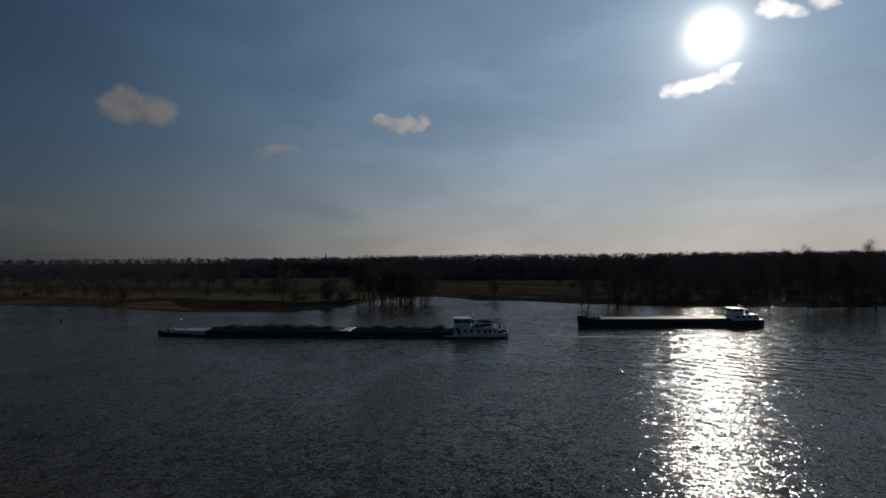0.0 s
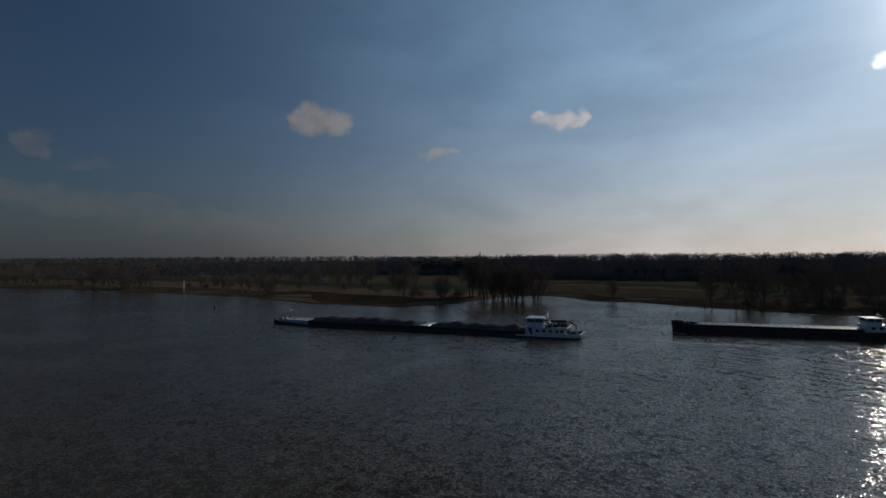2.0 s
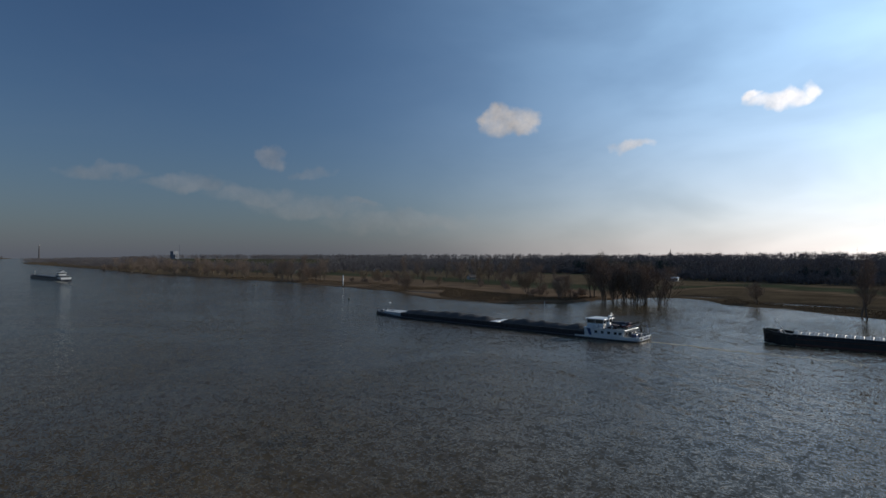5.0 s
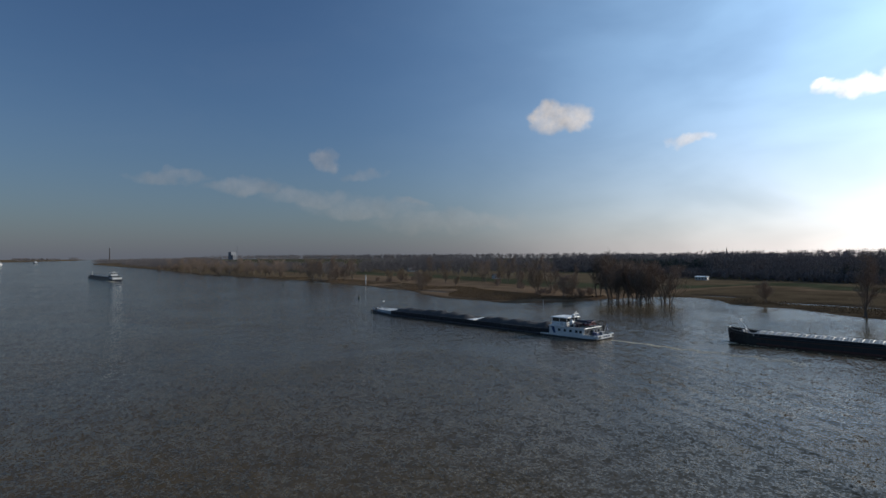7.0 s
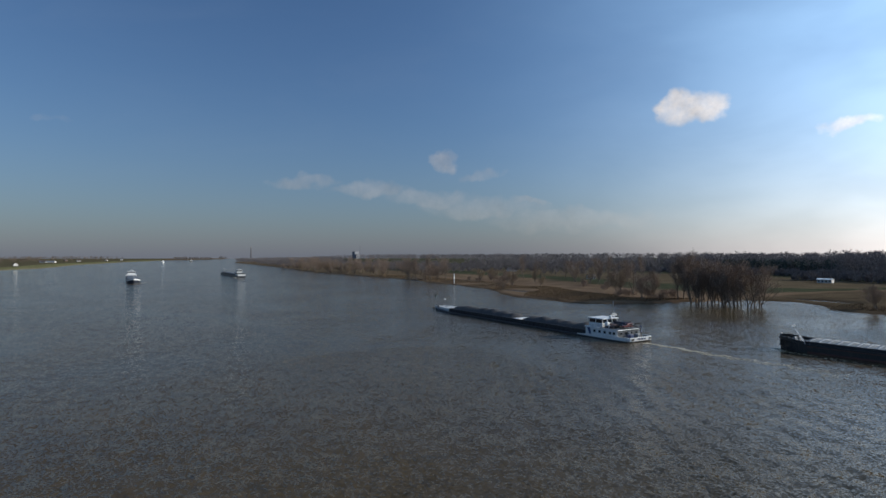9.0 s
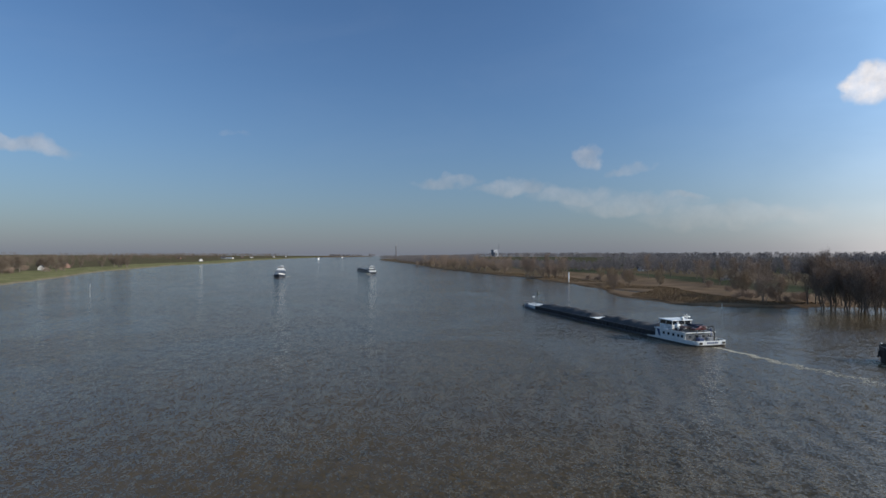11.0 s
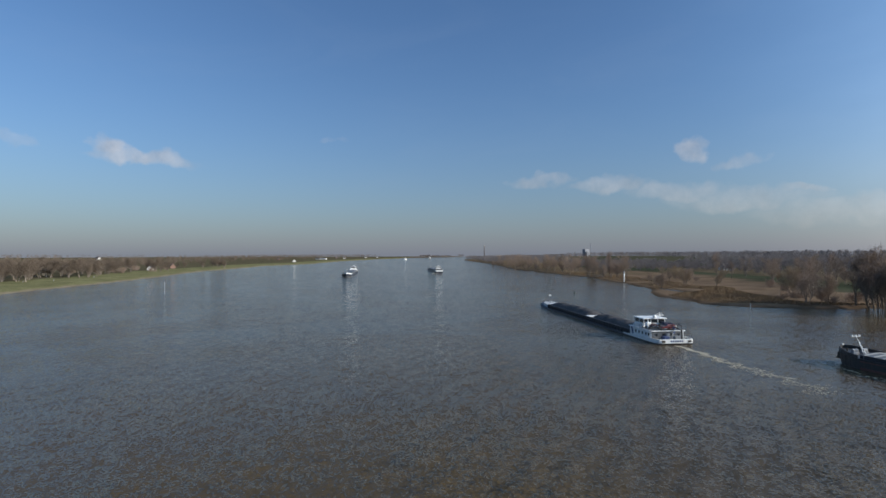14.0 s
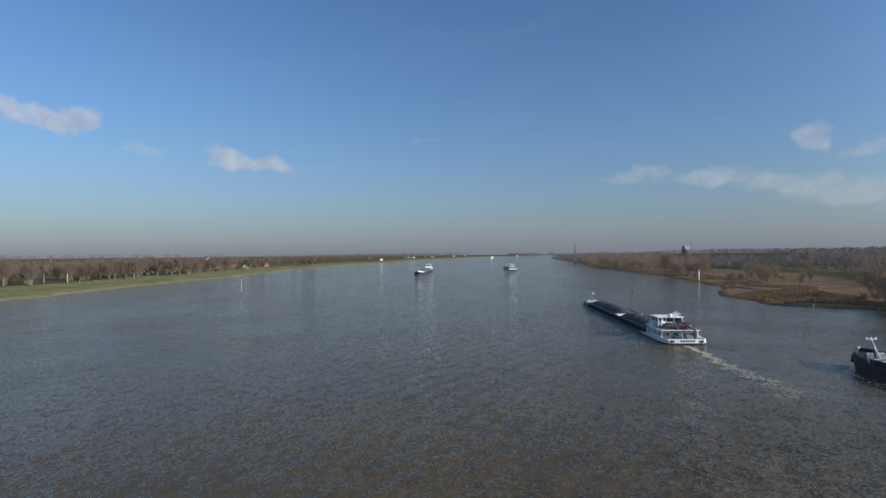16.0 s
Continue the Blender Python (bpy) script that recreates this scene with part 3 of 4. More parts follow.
    windows(house, [(x, s * 4.9, 2.6) for s in (-1, 1) for x in (-41.0, -43.2, -45.4, -47.6, -49.2)], "x", 0.85, 0.6)
    windows(house, [(-50.57, y, 2.6) for y in (-3.3, -1.2, 1.2, 3.3)], "y", 0.9, 0.7, -0.03)
    # Thin dark panel over the white aft face paints the railings' shadow.
    part("aft_wall", Geo().slab(-50.56, -50.51, -4.6, 4.6, 1.5, 3.4, 0.01), HATCH, house, "dark grey panel standing in for shade on the aft wall")
    part("house_eave", Geo().slab(-51.0, -36.5, -5.15, 5.15, 3.5, 3.66, 0.06), WHITE, house)
    part("roof_deck", Geo().slab(-50.7, -42.9, -4.9, 4.9, 3.66, 3.69, 0.01), HATCH, house, "dark grey roof deck")
    cab = wheelhouse(root, -42.8, -37.0, 6.6, 3.68, 6.1)
    for s in (-1, 1):
        part("bridge_wing", Geo().slab(-41.0, -39.4, min(s * 3.3, s * 5.0), max(s * 3.3, s * 5.0), 3.68, 4.6, 0.1), WHITE, cab)
    radar_mast(root, -43.3, -1.4, 5.95, 1.9)
    part("funnel", Geo().slab(-45.0, -43.8, 2.0, 3.4, 3.68, 5.2, 0.2).tube((-44.4, 2.7, 5.2), (-44.4, 2.7, 5.7), 0.2, 0.2, 8), WHITE, root)
    aft = part("aft_deck", Geo().box(-55, -36, -5.3, 5.3, 1.22, 1.32), GREY, root)
    rail(root, [(-43.5, -4.95, 3.68), (-50.8, -4.95, 3.68), (-50.8, 4.95, 3.68), (-43.5, 4.95, 3.68)])
    rail(root, [(-50.8, -5.3, 2.1), (-54.6, -4.9, 2.2), (-55.0, -2.5, 2.2), (-55.0, 2.5, 2.2), (-54.6, 4.9, 2.2), (-50.8, 5.3, 2.1)], 0.9)
    crane = part("crane", Geo().tube((-52.6, -3.2, 1.3), (-52.6, -3.2, 3.9), 0.22, 0.18, 8).tube((-52.6, -3.2, 3.8), (-49.0, -1.2, 5.2), 0.15, 0.1, 6), RUBBER, root, "dark deck crane")
    part("hook_line", Geo().tube((-49.0, -1.2, 5.2), (-49.0, -1.2, 4.9), 0.03), RUBBER, crane)
    hoop = [[(-44.2 - 0.8 * i, 1.4 + 2.2 * math.cos(a), 3.7 + 1.15 * math.sin(a) * (1 - 0.06 * i)) for a in np.linspace(0, math.pi, 9)] for i in range(5)]
    part("awning", Geo().loft(hoop, False, False), AWNING, root, "dark red rounded awning behind the wheelhouse", True)
    for s in (-1, 1):
        part("davit", Geo().line([(-50.2, s * 3.0, 3.6), (-50.4, s * 3.0, 4.9), (-51.4, s * 3.0, 5.3), (-52.8, s * 3.0, 5.1)], 0.09, 6), RUBBER, root, "dark curved boat davit")
        part("davit_tackle", Geo().tube((-52.8, s * 3.0, 5.1), (-52.8, s * 3.0, 3.4), 0.04), RUBBER, root)
        part("bollard", Geo().tube((-53.6, s * 3.9, 1.3), (-53.6, s * 3.9, 2.0), 0.18, 0.18, 8), RUBBER, root)
        part("locker", Geo().slab(-53.4, -51.8, s * 1.6 - 0.8, s * 1.6 + 0.8, 1.32, 2.5, 0.1), GREY if s < 0 else BLUE, root)
    for y in (-3.4, 3.4):
        part("ventilator", Geo().tube((-45.8, y, 3.66), (-45.8, y, 4.5), 0.25, 0.32, 8), WHITE, root)
    part("stairs", Geo().box(-51.6, -50.6, -0.5, 0.5, 1.3, 1.6).box(-51.3, -50.6, -0.5, 0.5, 1.6, 2.2).box(-51.0, -50.6, -0.5, 0.5, 2.2, 2.9), GREY, root)
    pole = part("flagpole", Geo().tube((-55.1, 1.0, 2.1), (-56.4, 1.0, 5.6), 0.05, 0.03, 6), WHITE, root)
    flag = Geo()
    flag.loft([[(-56.35 - i * 0.02, 1.0 + 0.12 * math.sin(i * 1.3), 5.5 - 0.18 * i), (-56.05 - i * 0.06 - 0.16, 1.25 + 0.2 * math.sin(i * 1.1 + 1), 5.2 - 0.22 * i)] for i in range(9)], False, False)
    part("flag", flag, BLUE, pole, "limp dark flag")
    # the aft house is drawn together towards the stern
    fore = {"hull", "side_deck", "coaming", "cross_beam", "hold_floor", "foredeck", "fore_hatch", "winch", "anchor", "bow_rail", "foremast"}
    for ob in root.children:
        if ob.name.split(".")[0] not in fore and ob.data.vertices[0].co.x < 0:
            ob.scale.x, ob.location.x = 0.87, -7.19
    return root


def place(m):
    """World pose of something on the loaded ship's deck."""
    return SHIP_1 @ m


def cargo_heap(x0, x1, seed):
    """Heaped bulk in one hold."""
    rng = random.Random(seed)
    peaks = [(x0 + 4 + i * 6.2 + rng.uniform(-0.8, 0.8), rng.uniform(-0.7, 0.7), rng.uniform(1.0, 2.1)) for i in range(int((x1 - x0 - 4) / 6.2) + 1)]
    nx, ny = int((x1 - x0) / 0.7), 13
    g = Geo()
    rows = []
    for i in range(nx + 1):
        x = x0 + (x1 - x0) * i / nx
        row = []
        for j in range(ny + 1):
            y = -4.58 + 9.16 * j / ny
            z = 1.9 + 1.0 * (1 - (y / 4.6) ** 2) * min(1, (x - x0) / 3, (x1 - x) / 3) + 0.85 * max(h * max(0, 1 - math.hypot((x - px) / 5.2, (y - py) / 4.6)) for px, py, h in peaks)
            z += 0.16 * noise.noise((x * 0.9, y * 0.9, seed)) + 0.07 * noise.noise((x * 2.7, y * 2.7, seed))
            row.append((x, y, min(z, 4.0, 2.1 + 0.3 * abs(x + 6.5))))
        rows.append(row)
    g.loft(rows, False, False)
    ob = new("bulk_cargo", g.mesh("bulk_cargo", COAL, True))
    ob.matrix_world = place(pose(0, 0, 0))
    return tagged(ob, "dark heaped bulk cargo lying in the open hold", "cargo", "cargo heaps", "stuff")


def parked_car(m):
    car = thing("car", m, "dark red hatchback parked on the ship's house roof", "car")
    prof = [(-2.0, 0.35), (-2.05, 0.75), (-1.9, 1.0), (-1.55, 1.42), (0.1, 1.46), (0.8, 1.0), (1.8, 0.85), (2.0, 0.6), (1.95, 0.35)]
    part("body", Geo().loft([[(x * (1 - 0.02 * abs(y)), y * (0.86 if z > 1.1 else 1), z) for x, z in prof] for y in (-0.85, -0.8, 0.8, 0.85)]), RED, car)
    for s in (-1, 1):
        part("side_window", Geo().put([(-1.4, s * 0.79, 1.02), (0.6, s * 0.79, 1.02), (0.05, s * 0.76, 1.36), (-1.3, s * 0.76, 1.36)], [(0, 1, 2, 3)]), GLASS, car)
        for x in (-1.25, 1.25):
            wheel = part("wheel", Geo().tube((x, s * 0.66, 0.31), (x, s * 0.9, 0.31), 0.31, 0.31, 14), RUBBER, car)
            part("rim", Geo().tube((x, s * 0.9, 0.31), (x, s * 0.91, 0.31), 0.18, 0.18, 10), ALU, wheel)
    part("windscreen", Geo().put([(0.22, -0.66, 1.4), (0.22, 0.66, 1.4), (0.84, 0.72, 1.04), (0.84, -0.72, 1.04)], [(0, 1, 2, 3)]), GLASS, car)
    part("rear_window", Geo().put([(-1.62, -0.62, 1.4), (-1.62, 0.62, 1.4), (-1.94, 0.68, 1.04), (-1.94, -0.68, 1.04)], [(3, 2, 1, 0)]), GLASS, car)
    return car


def covered_tender(m):
    boat = thing("tender", m, "small grey tender under a dark blue cover", "boat")
    rings, tops = [], []
    for i in range(9):
        u = i / 8
        x, b = -2.4 + 4.8 * u, 0.95 * (1 - max(0, u - 0.5) ** 2 * 3.6)
        rings.append([(x, b, 0.8), (x, b * 0.75, 0.35), (x, 0, 0.12 + 0.3 * u * u), (x, -b * 0.75, 0.35), (x, -b, 0.8)])
        tops.append([(x, b * 1.03, 0.78), (x, b * 0.6, 1.1), (x, 0, 1.3 - 0.2 * u), (x, -b * 0.6, 1.1), (x, -b * 1.03, 0.78)])
    part("hull", Geo().loft(rings), GREY, boat, "", True)
    part("cover", Geo().loft(tops), BLUE_COVER, boat)
    for x in (-1.2, 1.2):
        part("cradle", Geo().box(x - 0.1, x + 0.1, -0.7, 0.7, 0.0, 0.42), GREY, boat)
    return boat


loaded_ship()
cargo_heap(-39.0, -8.2, 3)
cargo_heap(-4.8, 36.6, 8)
parked_car(place(pose(-49.7, -0.9, 3.69, 0, 0, 90)))
covered_tender(place(pose(-47.2, -2.3, 3.69, 0, 0, 4) @ Matrix.Diagonal((1.2, 1.2, 1.3, 1))))


def empty_ship():
    """Shorter ship riding high, with ribbed hatch covers; bow towards +x."""
    L, B = 76.0, 8.6
    root = thing("cargo_ship", SHIP_2, "high riding dark cargo ship with ribbed grey hatch covers", "ship", "ships on the river")

    def sheer(x):
        return 3.1 + 1.0 * max(0, (x - 26) / 12) ** 1.6 + 0.5 * max(0, (-26 - x) / 12)
    part("hull", Geo().loft(hull_rings(L, B, sheer, 9, 6, 44, -1.0, 0.8, 0.4)), HULL_BLACK, root, "black steel hull")
    part("rubbing_strake", Geo().box(-30, 28, 4.3, 4.4, 2.55, 2.75).box(-30, 28, -4.4, -4.3, 2.55, 2.75), HULL_RED, root)
    part("boot_stripe", Geo().box(-31, 28, 4.3, 4.33, 0.05, 1.3).box(-31, 28, -4.33, -4.3, 0.05, 1.3), HULL_RED, root, "rust red band above the waterline")
    part("coaming", Geo().box(-24.5, 29, 3.35, 3.5, 3.0, 3.95).box(-24.5, 29, -3.5, -3.35, 3.0, 3.95).box(28.8, 29, -3.35, 3.35, 3.0, 3.95).box(-24.5, -24.3, -3.35, 3.35, 3.0, 3.95), COAMING, root)
    for i in range(22):
        x = -24.3 + i * 2.42
        g = Geo().loft([[(x, -3.6, 3.95), (x + 0.25, -3.6, 4.0), (x + 2.1, -3.6, 4.0), (x + 2.34, -3.6, 3.95)], [(x, 0, 4.28), (x + 0.25, 0, 4.46), (x + 2.1, 0, 4.46), (x + 2.34, 0, 4.28)],
                        [(x, 3.6, 3.95), (x + 0.25, 3.6, 4.0), (x + 2.1, 3.6, 4.0), (x + 2.34, 3.6, 3.95)]], False, False)
        cover_part = part("hatch_cover", g, HATCH, root)
        for s in (-1, 1):
            part("rib", Geo().put([(x + 1.02, s * 3.62, 4.0), (x + 1.16, s * 3.62, 4.0), (x + 1.16, 0, 4.47), (x + 1.02, 0, 4.47), (x + 1.02, s * 3.62, 4.12), (x + 1.16, s * 3.62, 4.12), (x + 1.16, 0, 4.6), (x + 1.02, 0, 4.6)],
                                  [(4, 5, 6, 7), (0, 1, 5, 4), (1, 2, 6, 5), (3, 0, 4, 7), (2, 3, 7, 6)] if s < 0 else [(7, 6, 5, 4), (4, 5, 1, 0), (5, 6, 2, 1), (7, 4, 0, 3), (6, 7, 3, 2)]), PALE_DECK, cover_part)
    bul = [[(x, y, z), (x, y, z + 0.8), (x - 0.1, y * 0.97, z + 0.8), (x - 0.1, y * 0.97, z)] for x, y, z in ((29, 4.28, 3.1), (32, 3.9, 3.4), (35, 2.9, 3.7), (37.2, 1.5, 4.0), (38.1, 0, 4.1), (37.2, -1.5, 4.0), (35, -2.9, 3.7), (32, -3.9, 3.4), (29, -4.28, 3.1))]
    part("bow_bulwark", Geo().loft(bul), HULL_BLACK, root)
    part("foredeck", Geo().box(29, 33.5, -3.4, 3.4, 3.1, 3.22).box(33.5, 36.2, -1.9, 1.9, 3.5, 3.62), GREY, root)
    for s in (-1, 1):
        part("winch", Geo().tube((33, s * 1.2 - 0.6, 4.2), (33, s * 1.2 + 0.6, 4.2), 0.42, 0.42, 10).box(32.5, 33.5, s * 1.2 - 0.7, s * 1.2 + 0.7, 3.2, 3.9), GREY, root)
        part("bollard", Geo().tube((35.2, s * 1.2, 3.6), (35.2, s * 1.2, 4.4), 0.15, 0.15, 8), RUBBER, root)
    part("anchor", Geo().box(36.4, 36.8, 2.1, 2.35, 2.0, 3.4).box(36.1, 37.0, 2.15, 2.4, 1.9, 2.2), RUBBER, root)
    mast = part("foremast", Geo().tube((31.0, 0, 3.3), (34.2, 0, 7.6), 0.09, 0.06, 8).tube((34.0, -1.0, 7.3), (34.0, 1.0, 7.3), 0.06).tube((31.0, 0.6, 3.3), (33.0, 0.1, 6.0), 0.06), WHITE, root, "white raked foremast")
    for y in (-0.9, 0.0, 0.9):
        part("lamp", Geo().slab(33.9, 34.3, y - 0.16, y + 0.16, 7.3, 7.75, 0.05), WHITE, mast)
    part("stanchion", Geo().tube((27.5, 3.9, 3.1), (27.5, 3.9, 5.6), 0.06, 0.05, 5), GREY, root)
    part("stem_lamp", Geo().slab(37.2, 37.5, 0.2, 0.6, 4.85, 5.2, 0.05), WHITE, root)
    house = part("deckhouse", Geo().slab(-36.0, -25.2, -3.6, 3.6, 3.2, 5.4, 0.2), WHITE, root, "white aft deckhouse")
    windows(house, [(x, s * 3.6, 4.5) for s in (-1, 1) for x in (-27.2, -29.6, -32.0, -34.4)], "x", 1.0, 0.7)
    wheelhouse(root, -30.2, -25.8, 5.6, 5.4, 7.7)
    radar_mast(root, -30.6, -1.0, 7.5, 1.8)
    part("funnel", Geo().slab(-33.8, -32.4, -0.8, 0.8, 5.4, 6.9, 0.2), HULL_RED, root)
    rail(root, [(-31, -3.6, 5.4), (-36, -3.6, 5.4), (-36, 3.6, 5.4), (-31, 3.6, 5.4)])
    part("crane", Geo().tube((-35.2, 2.4, 3.5), (-35.2, 2.4, 6.8), 0.18, 0.14, 8).tube((-35.2, 2.4, 6.7), (-31.8, 1.4, 7.0), 0.12, 0.08, 6), GREY, root)
    return root


empty_ship()


def far_ship(m, L, B, free, mat, label, load, white_bow, house_mat=WHITE):
    """A ship some hundred metres off."""
    root = thing("cargo_ship", m, label, "ship", "ships on the river")
    h = L / 2

    def sheer(x):
        return free + 1.1 * max(0, (x - h + 12) / 12) ** 1.5 + 0.6 * max(0, (-h + 16 - x) / 16)
    part("hull", Geo().loft(hull_rings(L, B, sheer, 11, 5, 30, -1.0, 0.88, 0.35)), mat, root)
    bul = [[(x, y, z), (x, y, z + 0.9), (x - 0.12, y * 0.97, z + 0.9), (x - 0.12, y * 0.97, z)] for x, y, z in ((h - 11, B * 0.5, free), (h - 6, B * 0.42, free + 0.4), (h - 2.4, B * 0.26, free + 0.8), (h + 0.1, 0, free + 1.1), (h - 2.4, -B * 0.26, free + 0.8), (h - 6, -B * 0.42, free + 0.4), (h - 11, -B * 0.5, free))]
    part("bow_bulwark", Geo().loft(bul), WHITE if white_bow else mat, root)
    part("coaming", Geo().box(-h + 19, h - 13, -B * 0.42, B * 0.42, free - 0.1, free + 1.3), load, root)
    for i in range(8):
        x = -h + 20 + i * (L - 34) / 8
        part("hatch_cover", Geo().slab(x, x + (L - 34) / 8 - 0.3, -B * 0.43, B * 0.43, free + 1.3, free + 1.65, 0.15), HATCH, root)
    house = part("deckhouse", Geo().slab(-h + 4, -h + 18, -B * 0.42, B * 0.42, free, free + 3.0, 0.2), house_mat, root)
    windows(house, [(x, s * B * 0.42, free + 1.9) for s in (-1, 1) for x in (-h + 6, -h + 9, -h + 12, -h + 15)], "x", 1.1, 0.8)
    windows(house, [(-h + 4, y, free + 1.9) for y in (-2.6, 0, 2.6)], "y", 1.2, 0.9, -0.03)
    wheelhouse(root, -h + 11, -h + 17, B * 0.62, free + 3.0, free + 5.8)
    radar_mast(root, -h + 10, 0, free + 5.6, 2.2)
    stern = [[(x, y, free - 0.4), (x, y, free + 1.4), (x * 0.998, y * 0.97, free + 1.4), (x * 0.998, y * 0.97, free - 0.4)] for x, y in ((-h + 8, B * 0.5), (-h + 2, B * 0.48), (-h - 0.1, B * 0.42), (-h - 0.1, -B * 0.42), (-h + 2, -B * 0.48), (-h + 8, -B * 0.5))]
    part("stern_bulwark", Geo().loft(stern), WHITE, root)
    part("foremast", Geo().tube((h - 5, 0, free), (h - 5, 0, free + 6), 0.14, 0.08, 6), WHITE, root)
    return root


far_ship(pose(-594, 120, 0, 0, 0, 184.5), 112, 9.5, 2.0, HULL_DARK, "dark cargo ship with white stern seen from behind", COAMING, False, HATCH)
far_ship(pose(-505, 21.2, 0, 0, 0, 3.6), 135, 10.5, 2.0, HULL_DARK, "dark hulled cargo ship coming on with white bow and house", HATCH, True)
far_ship(pose(-2600, 150, 0, 0, 0, 180), 90, 11, 2.2, HULL_BLACK, "very distant dark cargo ship", COAMING, False)
far_ship(pose(-2150, 40, 0, 0, 0, 0), 90, 11, 2.2, WHITE, "very distant pale cargo ship", PALE_DECK, True)


def foam_trail(name, label, pts, spread0, spread1, count, size, seed):
    """Broken foam on the water along a line of points: many small ragged flakes."""
    rng = random.Random(seed)
    g = Geo()
    total = len(pts) - 1
    for _ in range(count):
        u = rng.random() ** 1.45 * total
        i = min(int(u), total - 1)
        a, b = Vector(pts[i]), Vector(pts[i + 1])
        p = a.lerp(b, u - i)
        side = Vector((-(b - a).y, (b - a).x)).normalized()
        w = spread0 + (spread1 - spread0) * u / total
        lump = 0.75 * w * math.sin(u * 9.0 + seed)
        q = p + side * (rng.gauss(0, w * 0.45) + lump * 0.5)
        s = size * rng.uniform(0.3, 1.3) * (1 - 0.45 * u / total)
        t = rng.uniform(0, 6.28)
        n = 6
        ring = []
        for k in range(n):
            r = s * rng.uniform(0.45, 1.0)
            x, y = r * 2.4 * math.cos(k * 6.283 / n), r * 0.7 * math.sin(k * 6.283 / n)
            ring.append((q.x + x * math.cos(t * 0.25) - y * math.sin(t * 0.25), q.y + x * math.sin(t * 0.25) + y * math.cos(t * 0.25), 0.03 + 0.01 * rng.random()))
        g.put(ring, [tuple(range(n))])
    return tagged(new(name, g.mesh(name, FOAM)), label, "foam", kind="stuff")


foam_trail("wake_foam", "broken pale foam trailing behind the loaded ship", [(-6.8, 164.2), (3, 165), (12, 164.5), (20, 165.5), (30, 167), (40, 167)], 0.5, 3.2, 2800, 0.19, 5)
foam_trail("wake_foam", "faint foam along the waterline of the high ship", [(14, 187), (18, 183.6), (32, 183.5), (58, 187)], 0.4, 1.6, 160, 0.3, 9)
foam_trail("wake_foam", "pale foam behind the distant dark ship", [(-551, 118.5), (-533, 118), (-508, 117), (-458, 116)], 1.0, 3.5, 300, 0.9, 11)
foam_trail("wake_foam", "white bow wave of the oncoming ship", [(-438, 25.5), (-440, 23), (-445, 19), (-457, 15)], 0.8, 1.6, 160, 0.8, 12)
foam_trail("wake_foam", "white bow wave of the oncoming ship", [(-438, 25.5), (-441, 28.5), (-449, 31.5), (-461, 33.5)], 0.8, 1.6, 160, 0.8, 13)

# ---- trees ----


def grow(rng, height, spread, trunk_r, forks, bare=0.18, lean=0.05):
    """Branch segments of a bare tree: (start, end, r0, r1, level)."""
    segs, tips = [], []

    def limb(p, way, length, r, level):
        steps = (8, 4, 2, 2)[level]
        for i in range(steps):
            u = (i + 1) / steps
            q = p + way * (length / steps)
            r2 = r * (0.8 if level else 0.83)
            segs.append((p, q, r, r2, level))
            p, r = q, r2
            way = (way + Vector((rng.gauss(0, 0.1), rng.gauss(0, 0.1), 0.06 if level else 0.02))).normalized()
            if level == 3 or (level == 0 and u < bare):
                continue
            for _ in range(2 if level == 0 else 1):
                a = rng.uniform(0, 6.283)
                out = Vector((math.cos(a), math.sin(a), 0))
                side = (way * rng.uniform(0.7, 1.1) + out * spread * rng.uniform(0.6, 1.1)).normalized()
                reach = (0.42 * (1.15 - 0.75 * u) if level == 0 else 0.5) * length * rng.uniform(0.75, 1.15)
                limb(p, side, reach, r * 0.55, level + 1)
        tips.append((p, way, level))

    for k in range(forks):
        a = rng.uniform(0, 6.283)
        start = Vector((0.4 * k * math.cos(a), 0.4 * k * math.sin(a), -0.6))
        tilt = 0.16 * k if forks > 1 else 0.0
        limb(start, Vector((rng.gauss(0, lean) + tilt * math.cos(a), rng.gauss(0, lean) + tilt * math.sin(a), 1)).normalized(), height * rng.uniform(0.82, 1.0), trunk_r * (0.85 if k else 1), 0)
    return segs, tips


def twig_cloud(rng, segs, tips, count, length, width, height, low=0.0):
    """Slender twigs that fan out from the thin limbs."""
    thin = [s for s in segs if s[4] >= 1]
    v, f = [], []
    for _ in range(count):
        a, b, r0, r1, level = thin[rng.randrange(len(thin))]
        p = a.lerp(b, rng.random())
        p = p + Vector((rng.gauss(0, 0.6), rng.gauss(0, 0.6), rng.gauss(0, 0.5)))
        way = ((b - a).normalized() * 0.7 + Vector((rng.gauss(0, 0.6), rng.gauss(0, 0.6), rng.gauss(0.35, 0.4)))).normalized()
        s = length * rng.uniform(0.5, 1.3)
        side = way.cross(Vector((rng.gauss(0, 1), rng.gauss(0, 1), rng.gauss(0, 1)))).normalized() * width * rng.uniform(0.6, 1.3)
        k = len(v)
        v += [tuple(p - side), tuple(p + side), tuple(p + way * s)]
        f.append((k, k + 1, k + 2))
    g = Geo()
    g.v, g.f = v, f
    return g


